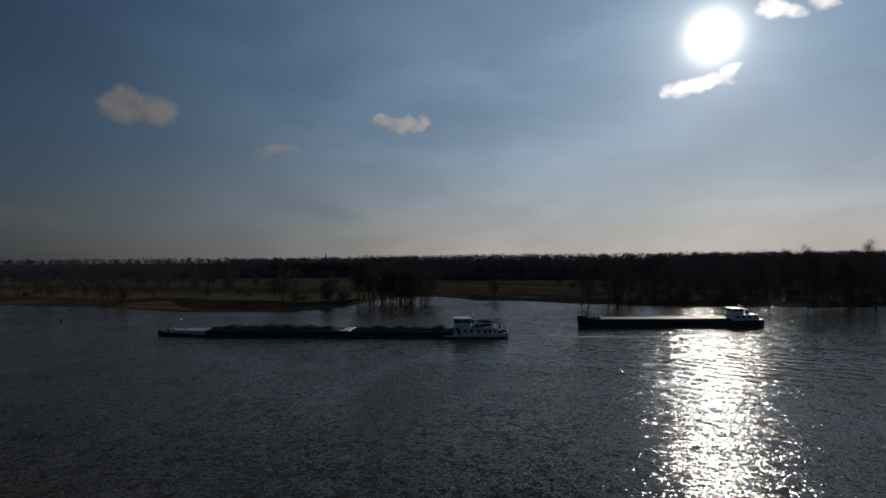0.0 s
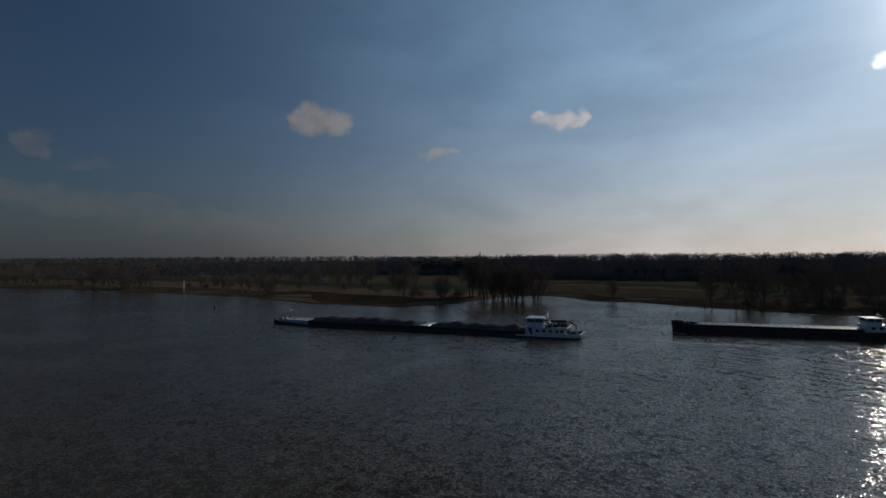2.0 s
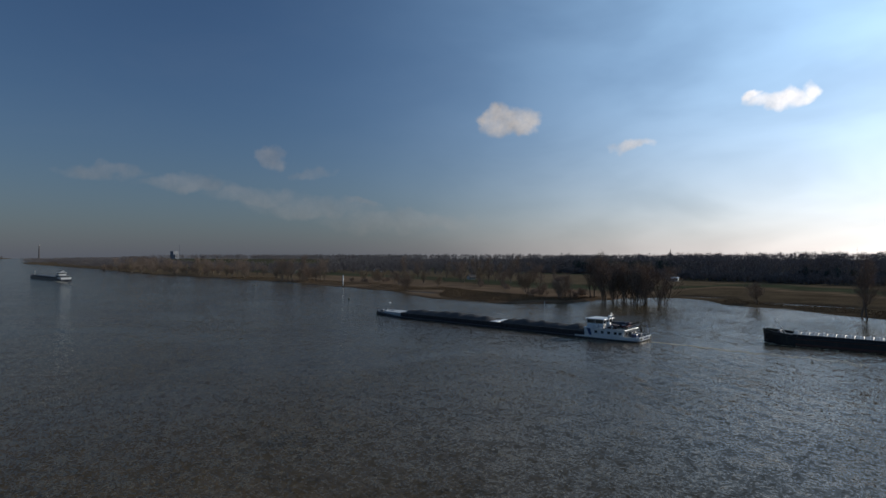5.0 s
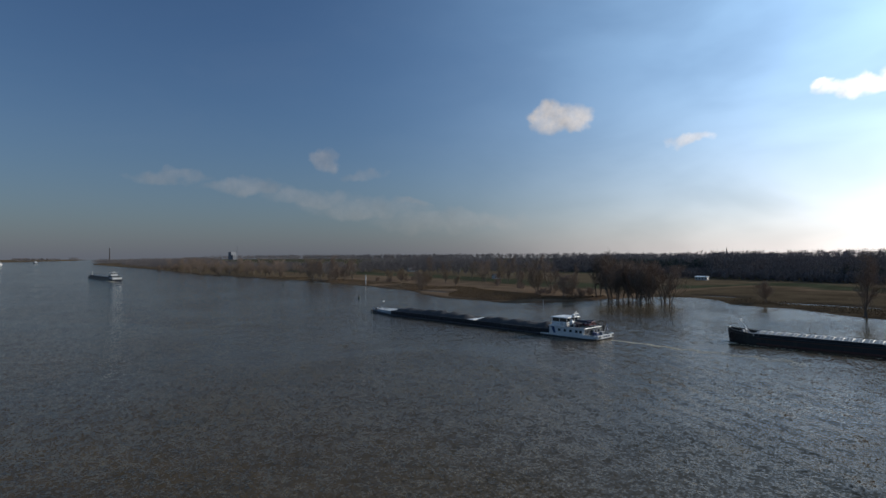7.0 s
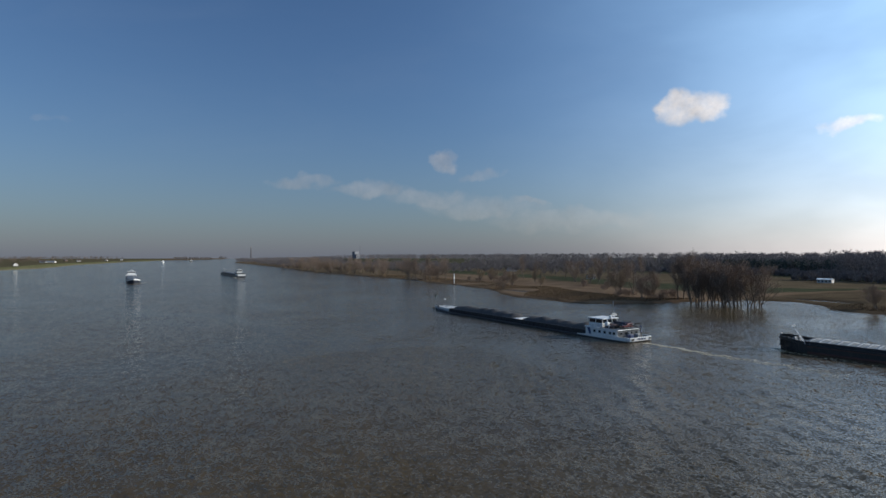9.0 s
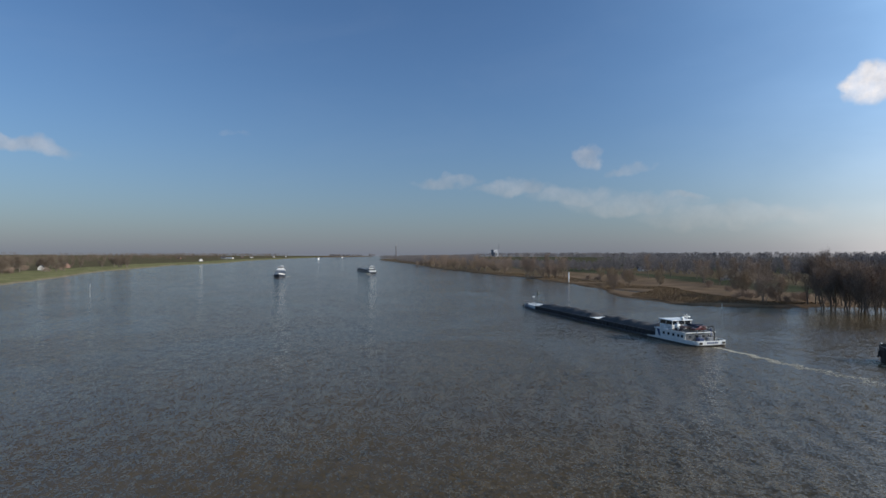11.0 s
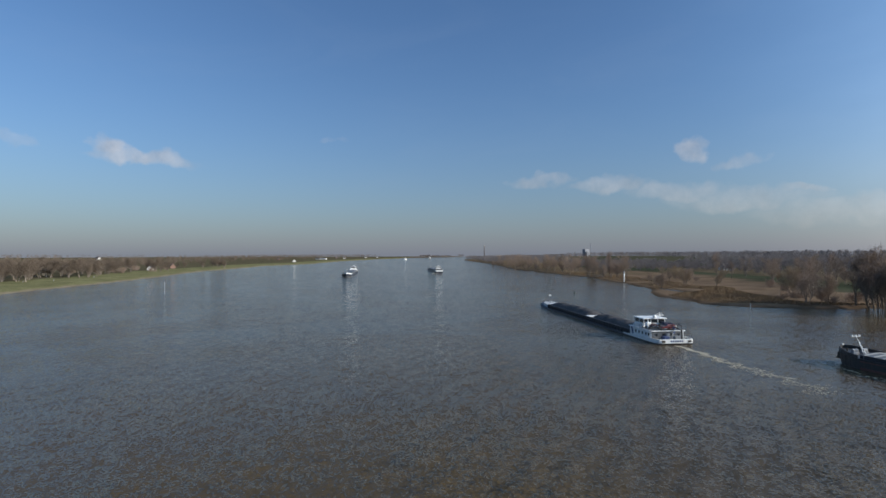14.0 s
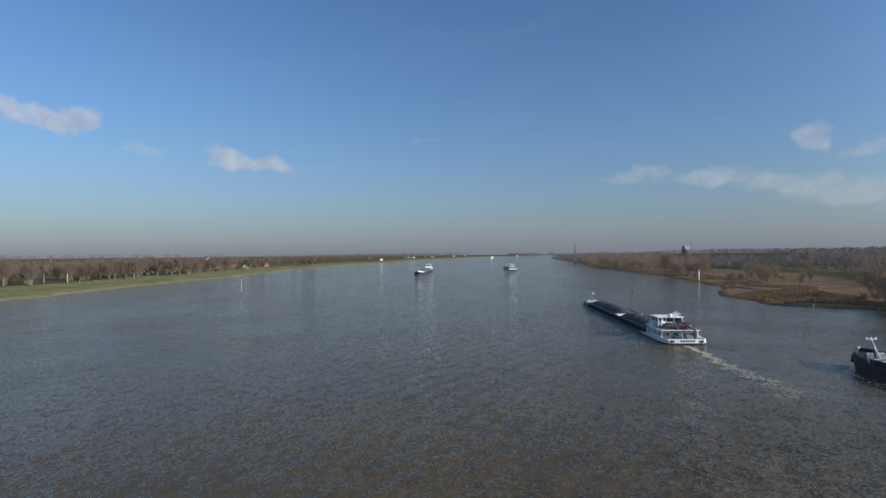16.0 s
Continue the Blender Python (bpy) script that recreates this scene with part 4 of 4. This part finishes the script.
def tree(name, seed, height, spread, r, forks, twigs, t_len, t_wid, crown_mat, label, m):
    rng = random.Random(seed)
    segs, tips = grow(rng, height, spread, r, forks)
    top = max(s[1].z for s in segs) + t_len * 0.6
    k = height / top
    root = thing(name, m, label, "tree", "trees on the river bank")
    wood = Geo()
    for a, b, r0, r1, level in segs:
        wood.tube(a * k, b * k, r0, r1, 6 if level == 0 else 4 if level == 1 else 3, False)
    part("trunk", wood, BARK, root, "", True)
    scaled = [(a * k, b * k, r0, r1, lv) for a, b, r0, r1, lv in segs]
    part("crown", twig_cloud(rng, scaled, tips, twigs, t_len, t_wid, height), crown_mat, root)
    return root


TALL = "tall bare poplar with fine brown twigs"
BROAD = "bare broad-crowned willow with several stems"
SMALL = "small bare pollard willow on the bank"
BUSH = "bare brown thicket bush"
SPECIES = {
    "a": dict(name="tree", seed=11, height=25.0, spread=0.62, r=0.40, forks=1, twigs=2700, t_len=1.9, t_wid=0.035, crown_mat=TWIGS, label=TALL),
    "b": dict(name="tree", seed=23, height=23.0, spread=0.8, r=0.40, forks=2, twigs=3100, t_len=1.8, t_wid=0.035, crown_mat=TWIGS, label=TALL),
    "c": dict(name="tree", seed=37, height=15.0, spread=1.0, r=0.30, forks=3, twigs=2800, t_len=1.6, t_wid=0.035, crown_mat=WILLOW, label=BROAD),
    "d": dict(name="tree", seed=41, height=13.5, spread=1.1, r=0.30, forks=3, twigs=2800, t_len=1.5, t_wid=0.035, crown_mat=TWIGS, label=BROAD),
    "e": dict(name="tree", seed=53, height=8.0, spread=1.3, r=0.34, forks=1, twigs=1200, t_len=1.3, t_wid=0.04, crown_mat=WILLOW, label=SMALL),
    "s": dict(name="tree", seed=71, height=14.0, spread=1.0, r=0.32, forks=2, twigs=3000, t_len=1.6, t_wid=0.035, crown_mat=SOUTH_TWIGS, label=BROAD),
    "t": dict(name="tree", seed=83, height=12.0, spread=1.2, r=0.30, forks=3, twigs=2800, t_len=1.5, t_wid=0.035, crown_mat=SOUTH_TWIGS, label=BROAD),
    "f": dict(name="bush", seed=67, height=5.0, spread=1.5, r=0.10, forks=5, twigs=1500, t_len=1.1, t_wid=0.04, crown_mat=TWIGS, label=BUSH),
}
made = {}
tree_rng = random.Random(77)


def plant(kind, x, y, size=1.0, turn=None):
    """A tree of that kind with its foot on the ground (or the shallow bed)."""
    z = float(land(x, y))
    s = size * tree_rng.uniform(0.92, 1.08)
    turn = tree_rng.uniform(0, 360) if turn is None else turn
    m = pose(x, y, z + 0.05, 0, 0, turn) @ Matrix.Diagonal((s, s, s * tree_rng.uniform(0.94, 1.06), 1))
    if kind not in made:
        made[kind] = tree(m=m, **SPECIES[kind])
        made[kind].scale = (1, 1, 1)
        made[kind].matrix_basis = pose(x, y, z + 0.05, 0, 0, turn)
    else:
        copy_thing(made[kind], m)


def scatter(kinds, x0, x1, y0, y1, count, size=(0.8, 1.1), apart=4.0, wet=False):
    spots = []
    for _ in range(count * 12):
        x, y = tree_rng.uniform(x0, x1), tree_rng.uniform(y0, y1)
        if len(spots) < count and (wet or land(x, y) > 0.15) and all(math.hypot(x - a, y - b) > apart for a, b in spots):
            spots.append((x, y))
            plant(tree_rng.choice(kinds), x, y, tree_rng.uniform(*size))


# flooded grove beside the inlet
scatter("aab", -97, -57, 278, 298, 26, (0.9, 1.08), 4.0, True)
scatter("bd", -126.1, -101.2, 268, 283.6, 2, (0.75, 1.0), 5.0)
scatter("f", -128, -98, 272, 300, 8, (0.6, 1.0), 4.0)
# single trees on the open reed field and its edge
for kind, x, y, size in (("c", -138.5, 286.5, 1.15), ("b", -134.7, 293.1, 0.85), ("d", -150, 299, 1.0), ("d", -211, 252.5, 0.75), ("c", -247, 284.5, 0.8), ("d", -256, 291, 0.85), ("e", -228, 297, 1.0), ("d", -492, 272.5, 1.0),
                         ("c", -236, 352, 0.9), ("d", -22.5, 315.5, 0.85), ("f", -167.1, 301.1, 0.9), ("f", -186, 322, 1.0), ("f", -205, 318, 1.1), ("f", -141, 306, 0.9)):
    plant(kind, x, y, size)
# along the bank upstream
scatter("aab", 14, 50, 272, 290, 6, (0.75, 1.05), 5.0, True)
scatter("abd", 60.9, 104.4, 275.4, 316.7, 12, (0.8, 1.0), 5.0)
scatter("aab", 104.4, 152.2, 261.6, 302.9, 14, (0.95, 1.2), 5.0, True)
scatter("abcd", 152.2, 287.1, 282.7, 348.8, 22, (0.8, 1.1), 6.0)
scatter("abcd", 40, 190, 320, 431.5, 30, (0.7, 1.0), 7.0)
scatter("f", 10, 200, 330, 460, 34, (0.6, 1.2), 6.0)
scatter("f", 40, 180, 275, 330, 34, (0.7, 1.3), 4.0)
# along the bank downstream
scatter("abd", -408, -368, 262, 292, 13, (0.75, 1.0), 4.0)
scatter("cdf", -345, -262, 296, 330, 14, (0.6, 0.9), 5.0)
scatter("cde", -480, -412, 285, 315, 7, (0.7, 0.95), 6.0)
scatter("bcd", -668.5, -510, 272, 320.8, 26, (0.7, 1.0), 6.0)
scatter("bcd", -955, -668.5, 262.4, 320.8, 36, (0.75, 1.05), 6.0)
scatter("bcdd", -960, -560, 243, 272, 36, (0.65, 0.95), 5.0, True)
scatter("abcd", -362.9, -143.2, 345, 442.2, 24, (0.6, 0.9), 9.0)
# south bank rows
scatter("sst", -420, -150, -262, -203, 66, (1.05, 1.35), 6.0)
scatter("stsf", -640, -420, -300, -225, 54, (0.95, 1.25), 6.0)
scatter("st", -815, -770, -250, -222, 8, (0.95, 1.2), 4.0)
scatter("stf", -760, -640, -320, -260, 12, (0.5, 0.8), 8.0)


def far_woods(name, label, zones, mat, seed, blades, sliver, conifer=False):
    """Distant woods as one mesh: each tree a trunk and a cloud of coarse slivers."""
    rng = np.random.default_rng(seed)
    vs, fs, k = [], [], 0
    for x0, x1, y0, y1, count, hmin, hmax in zones:
        xs, ys = rng.uniform(x0, x1, count), rng.uniform(y0, y1, count)
        hs = rng.uniform(hmin, hmax, count)
        ok = land(xs, ys) > 0.1
        for x, y, h in zip(xs[ok], ys[ok], hs[ok]):
            z = float(land(x, y)) - 0.2
            w = h * rng.uniform(0.2, 0.32)
            a = rng.uniform(0, 2 * np.pi, blades)
            u = rng.uniform(0.0, 1.0, blades) ** 0.8
            body = (1 - u) * 0.9 + 0.1 if conifer else np.sin(np.pi * np.clip(u * 0.85 + 0.12, 0, 1)) ** 0.7
            r = w * body * np.sqrt(rng.uniform(0.05, 1, blades))
            c = np.stack([x + r * np.cos(a), y + r * np.sin(a), z + h * (0.12 + 0.8 * u)], -1)
            way = np.stack([np.cos(a) * 0.5 + rng.normal(0, 0.4, blades), np.sin(a) * 0.5 + rng.normal(0, 0.4, blades), rng.normal(-0.3 if conifer else 0.75, 0.35, blades)], -1)
            way /= np.linalg.norm(way, axis=1, keepdims=True)
            side = np.cross(way, rng.normal(0, 1, (blades, 3)))
            side /= np.linalg.norm(side, axis=1, keepdims=True)
            ln, wd = sliver[0] * rng.uniform(0.6, 1.3, (blades, 1)), sliver[1] * rng.uniform(0.6, 1.3, (blades, 1))
            tri = np.stack([c - side * wd, c + side * wd, c + way * ln], 1).reshape(-1, 3)
            trunk = np.array([[x - 0.3, y, z], [x + 0.3, y, z], [x, y, z + h * 0.8]])
            v = np.concatenate([tri, trunk])
            vs.append(v)
            fs.append(np.arange(k, k + len(v)).reshape(-1, 3))
            k += len(v)
    me = bpy.data.meshes.new(name)
    me.from_pydata(np.concatenate(vs).tolist(), [], np.concatenate(fs).tolist())
    me.materials.append(mat)
    return tagged(new(name, me), label, "woods", kind="stuff")


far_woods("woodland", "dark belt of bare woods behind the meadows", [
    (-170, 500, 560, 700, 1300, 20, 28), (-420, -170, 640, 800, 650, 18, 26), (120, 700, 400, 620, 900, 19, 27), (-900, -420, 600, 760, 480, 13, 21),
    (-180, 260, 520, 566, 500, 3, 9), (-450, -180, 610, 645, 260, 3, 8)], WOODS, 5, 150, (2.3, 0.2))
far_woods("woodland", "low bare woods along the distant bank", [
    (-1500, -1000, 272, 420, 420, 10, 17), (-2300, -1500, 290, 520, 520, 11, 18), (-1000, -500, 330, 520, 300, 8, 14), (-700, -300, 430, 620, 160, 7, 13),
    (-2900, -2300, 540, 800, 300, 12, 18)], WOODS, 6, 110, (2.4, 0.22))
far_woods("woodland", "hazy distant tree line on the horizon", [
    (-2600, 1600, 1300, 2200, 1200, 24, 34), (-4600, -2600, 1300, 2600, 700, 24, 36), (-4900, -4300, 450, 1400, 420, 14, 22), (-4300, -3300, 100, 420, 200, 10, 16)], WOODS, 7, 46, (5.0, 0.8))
far_woods("conifer_wood", "dark conifer plantation behind the meadows", [(-330, -175, 632, 700, 260, 14, 20), (-60, 300, 552, 600, 200, 9, 15)], PINES, 8, 80, (2.4, 0.4), True)
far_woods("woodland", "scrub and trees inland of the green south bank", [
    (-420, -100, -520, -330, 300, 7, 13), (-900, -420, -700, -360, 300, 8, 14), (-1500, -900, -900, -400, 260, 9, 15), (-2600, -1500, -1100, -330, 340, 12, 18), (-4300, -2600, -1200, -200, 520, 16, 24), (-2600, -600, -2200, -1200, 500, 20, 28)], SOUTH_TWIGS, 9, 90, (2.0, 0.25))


def reeds(name, label, zones, seed):
    """Dry reed as standing blades."""
    rng = np.random.default_rng(seed)
    vs = []
    for x0, x1, d0, d1, count in zones:
        x = rng.uniform(x0, x1, count)
        y = np.interp(x, NX, NY) + rng.uniform(d0, d1, count)
        z = land(x, y)
        keep = (z > 0.1) & (smooth_noise(x, y, 13.0) > -0.35)
        x, y, z = x[keep], y[keep], z[keep]
        h, a = rng.uniform(0.25, 0.7, len(x)), rng.uniform(0, 6.28, len(x))
        dx, dy, t = np.cos(a) * 0.16, np.sin(a) * 0.16, rng.normal(0, 0.3, (2, len(x)))
        vs.append(np.stack([np.stack([x - dx, y - dy, z - 0.05], -1), np.stack([x + dx, y + dy, z - 0.05], -1), np.stack([x + t[0], y + t[1], z + h], -1)], 1).reshape(-1, 3))
    v = np.concatenate(vs)
    me = bpy.data.meshes.new(name)
    me.from_pydata(v.tolist(), [], np.arange(len(v)).reshape(-1, 3).tolist())
    me.materials.append(REED)
    return tagged(new(name, me), label, "reed", kind="stuff")


reeds("reed_bed", "dry brown reed bed along the river edge", [(-230, -95, 4, 52, 26000), (-520, -230, 4, 40, 16000), (-40, 260, 3, 30, 14000)], 31)

# ---- marks and small things on the water ----


def beacon(m):
    root = thing("river_beacon", m, "white column beacon standing in the shallows", "beacon")
    part("column", Geo().tube((0, 0, -1.5), (0, 0, 8.2), 0.44, 0.4, 14), WHITE, root, "", True)
    part("collar", Geo().tube((0, 0, 7.2), (0, 0, 7.5), 0.58, 0.58, 14), GREY, root)
    part("cap", Geo().tube((0, 0, 8.2), (0, 0, 9.0), 0.54, 0.28, 14), GREY, root)
    part("footing", Geo().tube((0, 0, -2.2), (0, 0, 0.35), 1.3, 1.1, 12), CONCRETE, root)


def pole_mark(m, height, label):
    root = thing("marker_pole", m, label, "marker pole")
    part("pole", Geo().tube((0, 0, -2), (0, 0, height), 0.14, 0.11, 8), ALU, root)
    part("topmark", Geo().tube((0, 0, height), (0, 0, height + 0.5), 0.3, 0.08, 8), GREY, root)


def buoy(m, mat, label):
    root = thing("buoy", m, label, "buoy", "buoys")
    part("float", Geo().tube((0, 0, -0.4), (0, 0, 0.45), 0.7, 0.6, 12), mat, root)
    part("tower", Geo().tube((0, 0, 0.45), (0, 0, 1.3), 0.35, 0.1, 8), mat, root)


beacon(pose(-296, 261, 0))
pole_mark(pose(-206, -51, 0), 6.6, "thin white marker pole standing in the river")
pole_mark(pose(-91, 235, 0), 1.9, "short pale stake at the muddy bank")
buoy(pose(-352, 216, 0), GREEN_PAINT, "dark green buoy afloat in the fairway")
buoy(pose(-186, 190, 0), GREEN_PAINT, "dark green buoy afloat in the fairway")
pole_mark(pose(-230, -216, float(land(-230, -216))), 6.5, "pale lamp post on the green bank")
pole_mark(pose(-232, -199, float(land(-232, -199))), 7.0, "pale lamp post on the green bank")

for x, y in ((-241, -197), (-258, -198), (-297, -197), (-388, -198), (-330, -196)):
    pole_mark(pose(x, y, float(land(x, y))), 0.9, "short pale marker post on the green bank")

# ---- buildings ----


def building(name, x, y, turn, w, d, h, roof_h, wall, roof, label, bays=3, storeys=1):
    z = float(land(x, y)) - 0.3
    root = thing(name, pose(x, y, z, 0, 0, turn), label, "building", "buildings")
    part("wall", Geo().box(-w / 2, w / 2, -d / 2, d / 2, 0, h).put([(-w / 2, -d / 2, h), (-w / 2, d / 2, h), (-w / 2, 0, h + roof_h)], [(2, 1, 0)]).put([(w / 2, -d / 2, h), (w / 2, d / 2, h), (w / 2, 0, h + roof_h)], [(0, 1, 2)]), wall, root)
    e = 0.5
    part("roof", Geo().loft([[(x_, -d / 2 - e, h - 0.25), (x_, 0, h + roof_h), (x_, d / 2 + e, h - 0.25), (x_, d / 2 + e, h - 0.02), (x_, 0, h + roof_h + 0.25), (x_, -d / 2 - e, h - 0.02)] for x_ in (-w / 2 - e, w / 2 + e)]), roof, root)
    for s in (-1, 1):
        for k in range(storeys):
            for i in range(bays):
                cx, cz = -w / 2 + w * (i + 0.5) / bays, h * (k + 0.55) / storeys
                win = part("window", Geo().box(cx - 0.6, cx + 0.6, min(s * d / 2, s * (d / 2 + 0.05)), max(s * d / 2, s * (d / 2 + 0.05)), cz - 0.65, cz + 0.65), GREY, root)
                part("pane", Geo().box(cx - 0.5, cx + 0.5, min(s * (d / 2 + 0.05), s * (d / 2 + 0.08)), max(s * (d / 2 + 0.05), s * (d / 2 + 0.08)), cz - 0.55, cz + 0.55), GLASS, win)
    part("chimney", Geo().box(w * 0.3, w * 0.3 + 0.8, -0.4, 0.4, h + roof_h * 0.6, h + roof_h + 1.0), BRICK, root)
    return root


building("white_barn", -140, 500, 12, 9.5, 6, 3.0, 0.5, PLASTER, WHITE, "long low white barn with a pale roof in the meadow", 4)
building("farmhouse", -290, 402, 75, 7, 5, 2.4, 2.4, PLASTER, ROOF, "small white farmhouse far across the meadow", 3)
building("farmhouse", -520, 470, 80, 12, 7, 2.6, 3.0, PLASTER, ROOF, "white farmhouse with a dark roof among trees", 3)
# the south bank's village
building("white_house", -1162, -641, 75, 9, 8, 12, 4.0, PLASTER, ROOF, "tall white house standing above bare trees", 2, 4)
building("farmhouse", -1350, -236, 20, 10, 8, 3.5, 3.6, PLASTER, ROOF, "white cottage with a dark roof near the shore", 2)
building("long_shed", -2053, -290, 80, 42, 14, 4, 2.0, PLASTER, HAZE_GREY, "long pale shed on the flat land", 6)
building("farmhouse", -700, -268, 50, 10, 8, 3.2, 3.6, BRICK, ROOF, "brick farmhouse with a dark roof behind bushes", 3)
building("farmhouse", -610, -255, 10, 8, 6, 2.8, 3.0, PLASTER, ROOF, "small white cottage with a dark roof on the bank", 2)
for i, (x, y) in enumerate(((-1900, -420), (-2050, -300), (-2300, -350), (-2500, -260), (-2700, -330), (-2900, -200), (-1700, -560), (-3100, -150))):
    building("farmhouse", x, y, 60 + 17 * i, 13, 9, 3.6, 3.6, PLASTER if i % 2 else BRICK, ROOF, "distant pale house along the far river dike" if i % 2 else "distant brick house along the far river dike", 4)


def church(x, y):
    root = thing("church", pose(x, y, 1.5), "distant church with a slender dark spire", "church")
    part("nave", Geo().box(-16, 16, -7, 7, 0, 12).loft([[(-16, -7, 12), (-16, 0, 20), (-16, 7, 12)], [(16, -7, 12), (16, 0, 20), (16, 7, 12)]]), BRICK, root)
    tower = part("tower", Geo().box(-24, -16, -4, 4, 0, 30), BRICK, root)
    part("spire", Geo().tube((-20, 0, 30), (-20, 0, 62), 4.6, 0.15, 8), ROOF, tower)


def works(x, y):
    root = thing("power_station", pose(x, y, 1.5, 0, 0, 20), "hazy grey power station block with a mast", "building")
    part("boiler_house", Geo().box(-16, 16, -22, 22, 0, 58), HAZE_GREY, root)
    part("annex", Geo().box(16, 30, -16, 16, 0, 36), HAZE_GREY, root)
    part("chimney", Geo().tube((0, 46, 0), (0, 46, 105), 2.2, 1.6, 12), HAZE_GREY, root)


def stack(x, y):
    root = thing("factory_chimney", pose(x, y, 1.5), "tall dark factory chimney on the far bank", "chimney")
    part("shaft", Geo().tube((0, 0, 0), (0, 0, 82), 3.4, 2.2, 14), ROOF, root)
    part("rim", Geo().tube((0, 0, 79), (0, 0, 83), 2.8, 2.8, 14), CONCRETE, root)


church(-1040, 2703)
works(-4180, 1430)
stack(-3790, 566)
